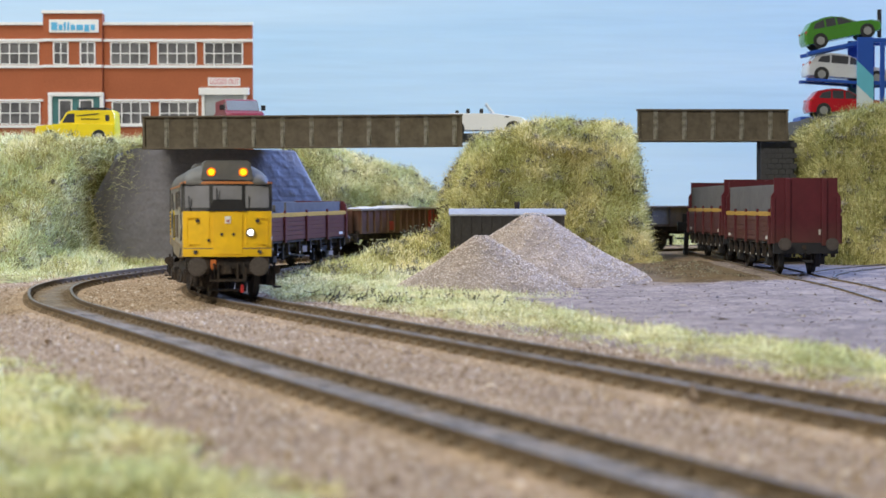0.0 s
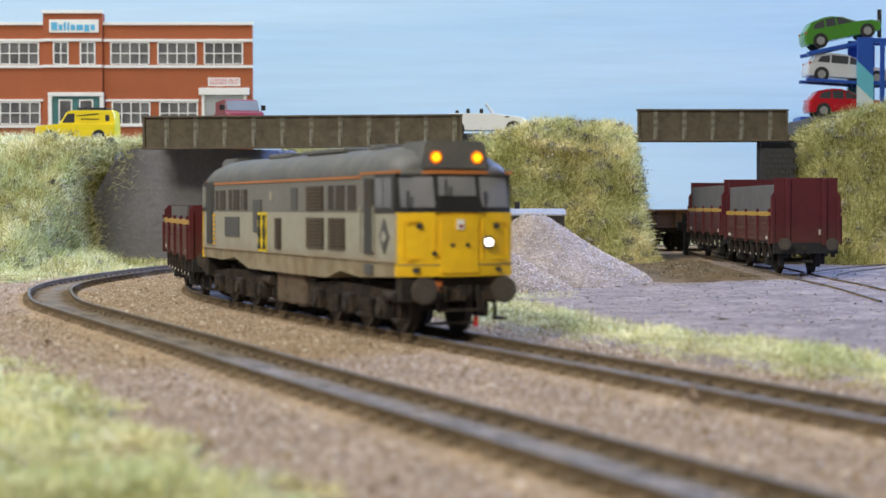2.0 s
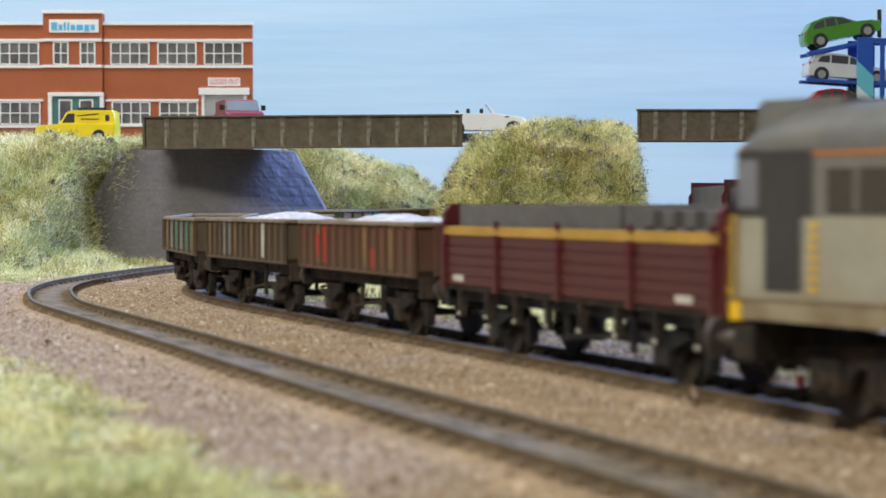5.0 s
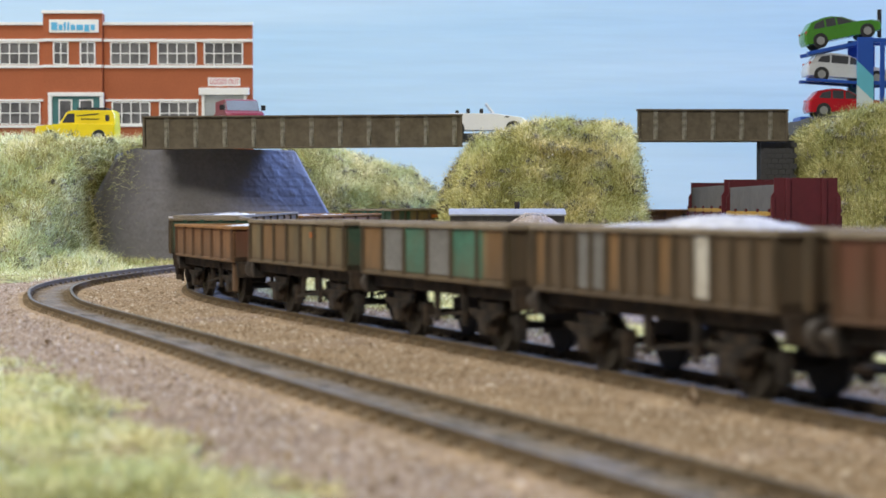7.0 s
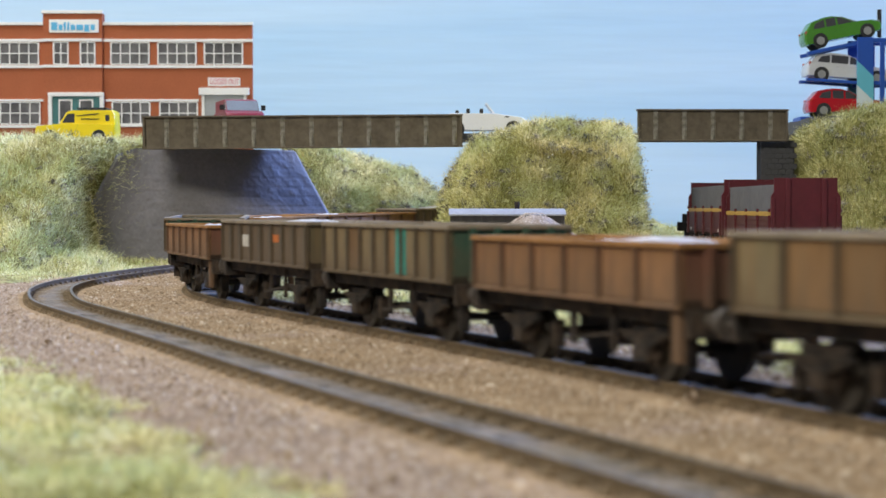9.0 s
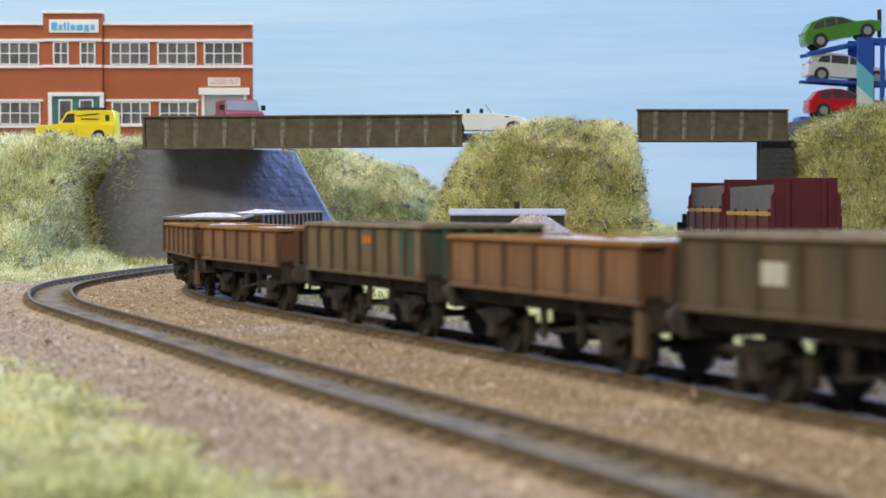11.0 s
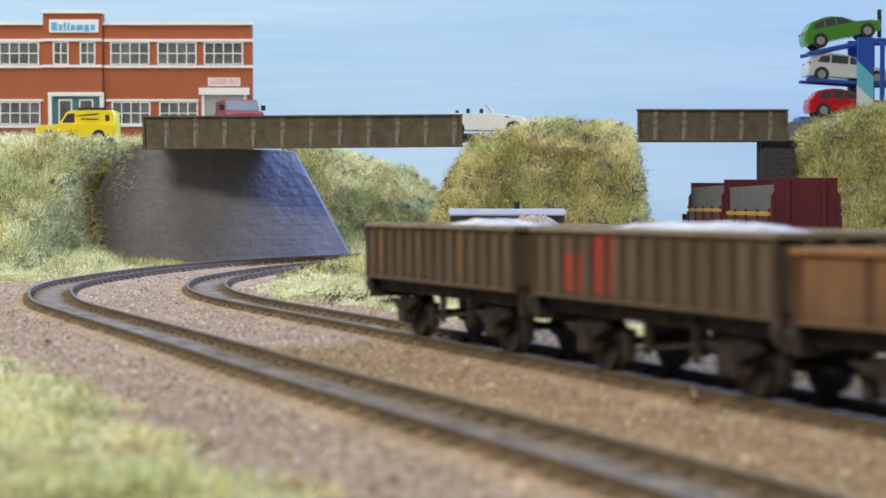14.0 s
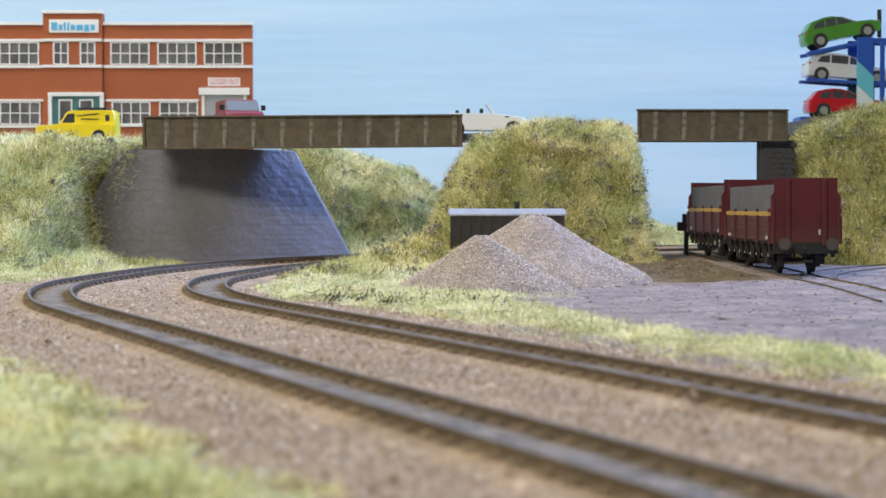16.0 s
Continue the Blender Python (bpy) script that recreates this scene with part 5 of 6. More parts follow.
def running_gear(w, half, gauge_x, beam_z, mt="under", buffer_z=13.8):
    """Solebars, axleguards, springs, brake levers and buffers of a two-axle wagon."""
    for s in (-1, 1):
        b = B()
        box(b, -half, half, *sorted((s * 12.4, s * 13.8)), beam_z - 3.4, beam_z, 0.2)
        sole = part("solebar", b, M[mt], w)
        for x in (-gauge_x, gauge_x):
            b = B()
            prism(b, [(x - 7.2, beam_z - 4.4), (x - 2.6, 3.6), (x + 2.6, 3.6), (x + 7.2, beam_z - 4.4)], *sorted((s * 11.4, s * 12.4)), "y")
            box(b, x - 2.4, x + 2.4, *sorted((s * 12.2, s * 14.8)), 4.2, 8.4, 0.5)
            part("axleguard", b, M[mt], sole)
            b = B()
            for k in range(4):
                ln = 9.5 - k * 1.8
                box(b, x - ln, x + ln, *sorted((s * 12.8, s * 14.4)), 9.6 - k * 0.7, 10.2 - k * 0.7)
            part("leaf_spring", b, M[mt], sole)
        b = B()
        prism(b, [(-6, 6.2), (-6, 7.0), (gauge_x - 12, 9.6), (gauge_x - 12, 8.8)], *sorted((s * 13.6, s * 14.2)), "y")
        box(b, gauge_x - 13, gauge_x - 11.8, *sorted((s * 13.4, s * 14.6)), 5.6, beam_z - 1)
        prism(b, [(-7, beam_z - 3), (-4, beam_z - 3), (-4.6, 5.4), (-6.4, 5.4)], *sorted((s * 11.6, s * 12.4)), "y")
        part("brake_lever", b, M[mt], sole)
        for x in (-gauge_x, gauge_x):
            b = B()
            box(b, x - 11.2, x - 8.8, *sorted((s * 7.6, s * 10.4)), 3.2, 9.8, 0.5)
            box(b, x + 8.8, x + 11.2, *sorted((s * 7.6, s * 10.4)), 3.2, 9.8, 0.5)
            part("brake_shoe", b, M[mt], sole)
    b = B()
    box(b, -half + 2, half - 2, -12.4, 12.4, beam_z - 3.4, beam_z - 1.2)
    cyl(b, (2, 3.5, beam_z - 7.5), 3.0, 9, "x", 12)
    box(b, -gauge_x, gauge_x, -1.0, 1.0, 5.6, 7.2)
    part("floor_frame", b, M[mt], w)
    for d in (-1, 1):
        b = B()
        box(b, *sorted((d * (half - 0.2), d * (half + 1.6))), -16.0, 16.0, beam_z - 5.4, beam_z, 0.2)
        part("headstock", b, M[mt], w)
        buffer_pair(w, d * (half + 1.4), d, buffer_z, M["buffer"], 3.1, 11.6)
        b = B()
        cyl(b, (d * (half + 4), 0, beam_z - 5.0), 0.7, 7.0, "x", 8)
        box(b, *sorted((d * (half + 3), d * (half + 9))), -2.2, 2.2, beam_z - 9.6, beam_z - 8.4, 0.2)
        part("coupling", b, M[mt], w)
    for x in (-gauge_x, gauge_x):
        wheelset(w, x, 6.3)


def load_heap(w, half, wide, base, tops, seed):
    xs, ys = np.linspace(-half + 1.5, half - 1.5, 40), np.linspace(-wide + 1.2, wide - 1.2, 15)
    verts = []
    for y in ys:
        for x in xs:
            h = sum(a * math.exp(-((x - c) / s) ** 2) for a, c, s in tops) * (1 - (y / wide) ** 2 * 0.75)
            verts.append((x, y, base + h + 0.7 * noise.noise(Vector((x / 3, y / 3, seed))) + 0.5 * noise.noise(Vector((x, y, seed)))))
    faces = [(j * 40 + i, j * 40 + i + 1, (j + 1) * 40 + i + 1, (j + 1) * 40 + i) for j in range(14) for i in range(39)]
    tagged(part_on("ballast_load", raw("ballast_load", verts, faces, M["load"], True), w), "heaped pale grey ballast load")


def open_wagon(label, paint, ribs, z0, z1, half=48.5, patches=(), load=None, seed=1, end_paint=None, under="under", legs=False):
    """A short two-axle open wagon with pressed steel sides. patches: (bay from, bay to, paint, low, high) in shares."""
    w = thing("ballast_wagon", label, "railway wagon", "wagons of the train")
    wide = 17.0
    wear = np.random.default_rng(seed * 7 + 1)
    for s in (-1, 1):
        b = B()
        box(b, -half, half, *sorted((s * (wide - 0.9), s * wide)), z0, z1 - 0.3)
        side = part("side", b, M[paint], w)
        b = B()
        prism(b, [(-0.65, 0), (0.65, 0), (0.42, 1.05), (-0.42, 1.05)] if s > 0 else [(-0.65, 0), (0.65, 0), (0.42, -1.05), (-0.42, -1.05)], z0 - 0.3, z1 - 0.4, "z")
        rib = mesh_of(b, "rib", M[RIB[paint]])
        for k in range(ribs + 1):
            part_on("rib", rib, side, pose((-half + 0.7 + (2 * half - 1.4) * k / ribs) / 1000, s * (wide - 0.1) / 1000, 0))
        # pressed panels between the ribs, some of them bled with rust
        bay = (2 * half - 1.4) / ribs
        pressed = []
        for mt in (paint, "bay_rust"):
            b = B()
            box(b, 0.62, bay - 0.62, *sorted((s * (wide - 0.3), s * (wide + 0.06))), z0 + 0.7, z1 - 1.1, 0.18)
            pressed.append(mesh_of(b, "panel", M[mt]))
        for k in range(ribs):
            rusty = wear.random() < {"olive": 0.2, "olive_dark": 0.06, "redbrown": 0.15}.get(paint, 0.0)
            part_on("panel", pressed[rusty], side, pose((-half + 0.7 + bay * k) / 1000, 0, 0))
        for a, c, mt, lo, hi in patches:
            b = B()
            x0, x1 = -half + 0.7 + (2 * half - 1.4) * a, -half + 0.7 + (2 * half - 1.4) * c
            box(b, x0 + 0.66, x1 - 0.66, *sorted((s * (wide - 0.3), s * (wide + 0.2))), z0 + (z1 - z0) * lo, z0 + (z1 - z0) * hi)
            part("paint_patch", b, M[mt], side, "repainted panel")
        b = B()
        box(b, -half - 0.4, half + 0.4, *sorted((s * (wide - 1.3), s * (wide + 1.0))), z1 - 1.0, z1 + 0.2, 0.25)
        part("top_rail", b, M["rim"] if paint != "rustbrown" else M["patch_rust"], side)
        b = B()
        box(b, -half, half, *sorted((s * (wide - 0.6), s * (wide + 0.7))), z0 - 0.9, z0 + 0.1, 0.15)
        part("bottom_rail", b, M[paint], side)
    for d in (-1, 1):
        b = B()
        box(b, *sorted((d * (half - 0.9), d * half)), -wide, wide, z0 - 0.6, z1 - 0.2)
        end = part("end", b, M[end_paint or paint], w)
        for y in (-11, -4, 4, 11):
            b = B()
            box(b, *sorted((d * (half - 0.1), d * (half + 1.3))), y - 0.9, y + 0.9, z0 - 0.6, z1 - 0.6, 0.2)
            part("end_post", b, M[end_paint or paint], end)
        b = B()
        box(b, *sorted((d * (half - 1.2), d * (half + 0.9))), -wide - 0.8, wide + 0.8, z1 - 1.0, z1 + 0.2, 0.2)
        part("top_rail", b, M["rim"] if paint != "rustbrown" else M["patch_rust"], end)
    b = B()
    box(b, -half, half, -wide + 0.5, wide - 0.5, z0 - 1.2, z0 + 1.0)
    part("floor", b, M[under], w)
    if legs:
        for s in (-1, 1):
            b = B()
            box(b, half - 4.6, half - 1.4, *sorted((s * 14.8, s * 16.4)), 5.2, z0 - 0.4, 0.3)
            part("end_leg", b, M["rustbrown"], w, "rusty brown end leg")
    running_gear(w, half, 29, z0 - 1.0, under)
    if load:
        load_heap(w, half, wide, z1 - 2.6, load, seed)
    return w


def plank_wagon(label, tall=0.0, group="wagons of the train", half=64.5):
    """A maroon five-plank open wagon with a yellow stripe and grey inside boards."""
    w = thing("plank_wagon", label, "railway wagon", group)
    wide, z0, zs = 17.2, 16.2, 31.0
    planks = 5
    for s in (-1, 1):
        b = B()
        box(b, -half, half, *sorted((s * (wide - 1.0), s * (wide - 0.3))), z0, zs)
        side = part("side", b, M["maroon"], w)
        hgt = (zs - 2.4 - z0) / planks
        b = B()
        box(b, -half, half, *sorted((s * (wide - 0.5), s * wide)), 0.12, hgt - 0.12, 0.12)
        plank = mesh_of(b, "plank", M["maroon"])
        for k in range(planks):
            part_on("plank", plank, side, pose(0, 0, (z0 + k * hgt) / 1000))
        b = B()
        box(b, -half, half, *sorted((s * (wide - 0.6), s * (wide + 0.15))), zs - 2.3, zs, 0.15)
        part("stripe_plank", b, M["stripe_y"], side, "ochre yellow top plank")
        for k in range(5):
            x = -half + 2 * half * k / 4
            x = min(max(x, -half + 1.2), half - 1.2)
            b = B()
            box(b, x - 1.0, x + 1.0, *sorted((s * (wide - 0.1), s * (wide + 1.1))), z0 - 1.2, zs - 2.0, 0.15)
            part("side_stanchion", b, M["maroon"], side)
            b = B()
            cyl(b, (x, s * (wide + 0.4), zs + 0.5), 0.7, 1.6, "z", 8)
            box(b, x - 1.8, x + 1.8, *sorted((s * (wide - 0.1), s * (wide + 0.7))), zs - 4.2, zs - 2.6, 0.1)
            part("latch", b, M["maroon"], side)
        for x in (-half + 9, half - 12):
            b = B()
            box(b, x - 3, x + 3, *sorted((s * (wide - 0.1), s * (wide + 0.1))), z0 + 1.0, z0 + 2.6)
            part("lettering", b, M["patch_white"], side)
        for k in range(8):
            x = -half + 8 + k * (2 * half - 16) / 7
            b = B()
            box(b, x - 0.6, x + 0.6, *sorted((s * 14.6, s * 16.6)), 8.2, z0 - 0.4, 0.1)
            part("door_spring", b, M["under"], side)
            b = B()
            cyl(b, (x, s * 16.4, 9.0), 0.55, 0.9, "y", 8)
            part("spring_end", b, M["patch_white"], side, "small bright metal spring end")
    top = 36.6 + tall
    for d in (-1, 1):
        b = B()
        prism(b, [(-wide, z0 - 1), (wide, z0 - 1), (wide, 34.5 + tall * 0.35), (wide - 1.6, 36.2 + tall * 0.42), (wide - 1.6, top), (-wide + 1.6, top), (-wide + 1.6, 36.2 + tall * 0.42), (-wide, 34.5 + tall * 0.35)], *sorted((d * (half - 0.6), d * (half + 0.8))), "x")
        end = part("end_board", b, M["maroon"], w, "tall maroon end board")
        for y in (-9.0, 9.0):
            b = B()
            box(b, *sorted((d * (half + 0.6), d * (half + 2.4))), y - 1.2, y + 1.2, z0 - 2, top - 0.3, 0.3)
            part("end_post", b, M["maroon"], end)
        for y in (-16.2, 16.2):
            b = B()
            box(b, *sorted((d * (half + 0.6), d * (half + 1.8))), y - 0.9, y + 0.9, z0 - 1, 34 + tall * 0.35, 0.2)
            part("corner_post", b, M["maroon"], end)
        b = B()
        cyl(b, (d * (half + 1.6), 1.0, 13.4), 1.2, 1.4, "x", 10)
        part("tow_eye", b, M["under"], end)
        b = B()
        box(b, *sorted((d * (half + 0.7), d * (half + 1.0))), -7.4, -6.4, 19.5, 22.2)
        part("lettering", b, M["patch_white"], end)
    b = B()
    box(b, -half, half, -wide + 0.6, wide - 0.6, z0 - 1.2, z0 + 1.0)
    part("floor", b, M["under"], w)
    if tall:
        for s in (-1, 1):
            b = B()
            box(b, -half + 1.2, half - 1.2, *sorted((s * (wide - 3.2), s * (wide - 2.0))), z0, 40.5 + tall * 0.35, 0.2)
            part("inside_board", b, M["plank_grey"], w, "plain grey tall inside board")
    else:
        for s, x0, x1 in ((1, -half + 2, 22), (-1, -half + 3, 22)):
            b = B()
            box(b, x0, x1, s * 13.6 - 0.6, s * 13.6 + 0.6, z0, 36.4, 0.2)
            part("inside_board", b, M["plank_grey"], w, "plain grey inside board")
        b = B()
        box(b, 26, 56, -11, 11, z0, 31.5, 0.3)
        part("load_crate", b, M["plank_grey"], w, "grey load")
        for k in range(4):
            b = B()
            box(b, 27 + k * 8, 31 + k * 8, -11.6, 11.6, 31.4, 35.2, 0.3)
            part("load_beam", b, M["plank_grey"], w)
    running_gear(w, half, 40, z0 - 0.6, "black", 15.0)
    return w


# ======== buildings, road vehicles, siding ========
def works_building():
    """The two-storey brick works; its own space: x along the front from its right-hand corner, y into it, z up."""
    k = 1400 / 2950.0

    def X(px):
        return (px - 447) * k

    def Z(py):
        return 35.7 + (363.4 - py) * k - 78.5
    top = thing("brick_works", "two-storey orange brick works with white bands and a short entrance tower", "building", "", ((447 - 784) * k, 1400, 78.5))
    b = B()
    box(b, X(-420), 0, 0, 7, 0, Z(41))
    wall = part("wall", b, M["brick"], top)
    b = B()
    box(b, X(80), X(184), -4, 7, 0, Z(22))
    tower = part("entrance_tower", b, M["brick"], top)

    def trim(name, x0, x1, y0, y1, depth, parent, mt="white", front=0.0):
        bb = B()
        box(bb, X(x0), X(x1), front - depth, front + 0.6, Z(y1), Z(y0), 0.2)
        return part(name, bb, M[mt], parent)
    trim("coping", -420, 449, 37, 42, 1.6, wall)
    trim("coping", 78, 186, 17, 22.5, 1.6, tower, front=-4)
    for x0, x1, f, own in ((-420, 80, 0, wall), (184, 448, 0, wall), (80, 184, -4, tower)):
        trim("band", x0, x1, 66.5, 71.5, 1.3, own, front=f)
        trim("band", x0, x1, 112.5, 117.5, 1.3, own, front=f)
    trim("band", 188, 353, 172.5, 176.5, 1.2, wall)
    trim("sill_band", 188, 360, 216, 221, 1.2, wall)
    trim("band", -420, 80, 172.5, 176.5, 1.2, wall)
    trim("sill_band", -420, 80, 218, 223, 1.2, wall)

    def window(x0, x1, y0, y1, cols, rows, own, f=0.0):
        bb = B()
        box(bb, X(x0), X(x1), f - 0.25, f + 0.3, Z(y1), Z(y0))
        w = part("window", bb, M["pane"], own, "white-barred metal window")
        t = 0.95
        for i in range(cols + 1):
            x = x0 + (x1 - x0) * i / cols
            bb = B()
            wd = t * (1.25 if i in (0, cols) else 0.9)
            box(bb, X(x) - wd / 2, X(x) + wd / 2, f - 0.9, f - 0.2, Z(y1), Z(y0))
            part("upright_bar", bb, M["white"], w)
        for j in range(rows + 1):
            y = y0 + (y1 - y0) * j / rows
            bb = B()
            box(bb, X(x0), X(x1), f - 0.95, f - 0.22, Z(y) - 0.42, Z(y) + 0.42)
            part("cross_bar", bb, M["white"], w)
    for a, c in ((2, 70), (198, 265), (281, 348), (363, 430), (-80, -12), (-162, -94)):
        window(a, c, 73, 110.5, 4, 2, wall)
    for a, c in ((2, 72), (200, 266), (284, 350), (-80, -12), (-162, -94)):
        window(a, c, 178, 216, 4, 2, wall)
    for a, c in ((99, 124), (146, 171)):
        window(a, c, 73, 111, 2, 2, tower, -4)
    # entrance
    trim("door_surround", 89, 187, 161, 168, 2.2, tower, front=-4)
    trim("door_surround", 89, 96, 168, 255, 2.0, tower, front=-4)
    trim("door_surround", 180, 187, 168, 255, 2.0, tower, front=-4)
    trim("doorway", 96, 180, 168, 255, 0.3, tower, "teal", front=-4)
    for a, c in ((107, 131), (143, 168)):
        d = trim("door", a, c, 173, 250, 0.8, tower, "white", front=-4)
        trim("door_glass", a + 2.5, c - 2.5, 176, 248, 1.2, d, "pane", front=-4)
    s = trim("sign_board", 91, 178, 33, 56, 0.9, tower, "cream", front=-4)
    widths = (11, 7, 4, 4, 8, 12, 9, 8)
    x = 95.0
    for i, wd in enumerate(widths):
        trim("sign_bar", x, x + wd, 38 if i in (0, 2, 3) else 42, 52 if i != 6 else 54, 1.2, s, "signblue", front=-4)
        x += wd + 2.0
    # goods entrance
    trim("goods_lintel", 353, 442, 152.5, 165, 2.6, wall)
    trim("goods_jamb", 358, 363, 165, 255, 1.6, wall)
    trim("goods_jamb", 432, 437, 165, 255, 1.6, wall)
    door = trim("roller_shutter", 363, 432, 165, 255, 0.3, wall, "shutter")
    for i in range(16):
        trim("slat", 363, 432, 166.5 + i * 4.4, 169.2 + i * 4.4, 0.65, door, "shutter")
    g = trim("goods_sign", 369, 426, 134.5, 149, 0.6, wall, "cream")
    cu = bpy.data.curves.new("lettering", "FONT")
    cu.body, cu.size, cu.align_x, cu.align_y, cu.extrude = "GOODS OUT", 0.0066, "CENTER", "CENTER", 0.0001
    cu.materials.append(M["signred"])
    t = new("lettering", cu)
    t.parent = g
    t.matrix_basis = pose(X(397.5) / 1000, -0.0008, Z(141.8) / 1000, 90, 0, 0) @ Matrix.Diagonal((0.62, 1, 1, 1))
    tagged(t, "red lettering")


def road_wheel(parent, x, z, y, r):
    b = B()
    cyl(b, (x, y, z), r, 2.6, "y", 24)
    tyre = part("wheel", b, M["tyre"], parent)
    b = B()
    cyl(b, (x, y + math.copysign(1.25, y), z), r * 0.66, 0.5, "y", 20)
    part("hub", b, M["alloy"], tyre)


def car(name, label, paint, body, cabin, glass, wide, wheels, r, at_mm, rz=0.0, ry=0.0, category="car", group="parked cars", glass_paint="carglass", extra=None):
    """body, cabin: outlines (x, z) of the lower body and the roof; glass: outlines of the side windows."""
    top = thing(name, label, category, group)
    top.matrix_world = pose(at_mm[0] / 1000, at_mm[1] / 1000, at_mm[2] / 1000, 0, ry, rz)

    def shell(outline, w, bev, nm, mt):
        bb = B()
        n = len(outline)
        cx, cz = sum(p[0] for p in outline) / n, sum(p[1] for p in outline) / n
        rings = []
        for y, k in ((-w, 0.955), (-w * 0.93, 0.985), (-w * 0.72, 1.0), (w * 0.72, 1.0), (w * 0.93, 0.985), (w, 0.955)):
            rings.append([(cx + (px - cx) * k, y, cz + (pz - cz) * k) for px, pz in outline])
        loft(bb, rings)
        bmesh.ops.bevel(bb, geom=[e for e in bb.edges if e.calc_face_angle(0) > 0.5], offset=bev, segments=2, affect="EDGES")
        ob = part(nm, bb, M[mt], top)
        ob.data.shade_smooth()
        ob.data.set_sharp_from_angle(angle=radians(38))
        return ob
    shell(body, wide, 0.45, "body", paint)
    if cabin:
        shell(cabin, wide - 1.6, 0.6, "cabin", paint)
    for g in glass:
        for s in (-1, 1):
            bb = B()
            prism(bb, g, *sorted((s * (wide - 2.2), s * (wide - 1.45))), "y")
            part("side_window", bb, M[glass_paint], top)
    for x in wheels:
        for y in (-wide + 0.9, wide - 0.9):
            bb = B()
            cyl(bb, (x, y, r), r * 1.22, 1.9, "y", 24)
            part("wheel_arch", bb, M["tyre"], top)
            road_wheel(top, x, r, y, r)
    if extra:
        extra(top)
    return top


def hatchback(label, paint, at_mm, ry=0.0, long=56.0, high=22.0, rz=0.0):
    h = long / 2
    body = [(-h, 6.5), (-h + 1.0, 3.4), (h - 2, 3.2), (h, 6.0), (h - 0.6, 9.6), (h - 5, 12.4), (h - 15, 13.8), (-h + 4, 14.4), (-h + 0.8, 12.6)]
    cabin = [(h - 16.5, 13.2), (h - 27, 19.8), (h - 33, high - 0.3), (-h + 16, high), (-h + 7, high - 1.6), (-h + 1.6, 13.4)]
    glass = [[(h - 19, 14.0), (h - 27.4, 19.2), (h - 30, 20.0), (h - 30, 14.0)], [(h - 31.2, 14.0), (h - 31.2, 20.2), (-h + 17, 20.4), (-h + 17, 14.2)], [(-h + 15.8, 14.2), (-h + 15.8, 20.2), (-h + 9.5, 18.6), (-h + 7.5, 14.6)]]
    squat = 0.9
    body, cabin = [(x, z * squat) for x, z in body], [(x, z * squat) for x, z in cabin]
    glass = [[(x, z * squat) for x, z in pane] for pane in glass]

    def extra(top):
        b = B()
        prism(b, [(h - 17.2, 12.3), (h - 27.2, 17.6), (h - 26.4, 18.0), (h - 16.4, 12.5)], -9, 9, "y")
        part("windscreen", b, M["carglass_pale"], top)
        for s in (-1, 1):
            b = B()
            box(b, h - 5.5, h - 1.2, *sorted((s * 7.0, s * 11.0)), 8.2, 10.4, 0.5)
            part("headlight", b, M["carglass_pale"], top)
            b = B()
            box(b, -h + 1.2, -h + 3.0, *sorted((s * 9.6, s * 11.3)), 9.9, 12.7, 0.4)
            part("tail_light", b, M["patch_red"], top)
            for x in (h - 31, -h + 18):
                b = B()
                box(b, x + 2, x + 5, *sorted((s * 11.2, s * 11.9)), 10.4, 11.1, 0.15)
                part("door_handle", b, M[paint], top)
        b = B()
        box(b, h - 1.0, h + 0.2, -6.5, 6.5, 4.2, 7.4, 0.2)
        part("grille", b, M["tyre"], top)
    return car("hatchback_car", label, paint, body, cabin, glass, 11.6, (-h + 10.5, h - 11.0), 4.3, at_mm, rz, ry, "car", "cars on the transporter", extra=extra)


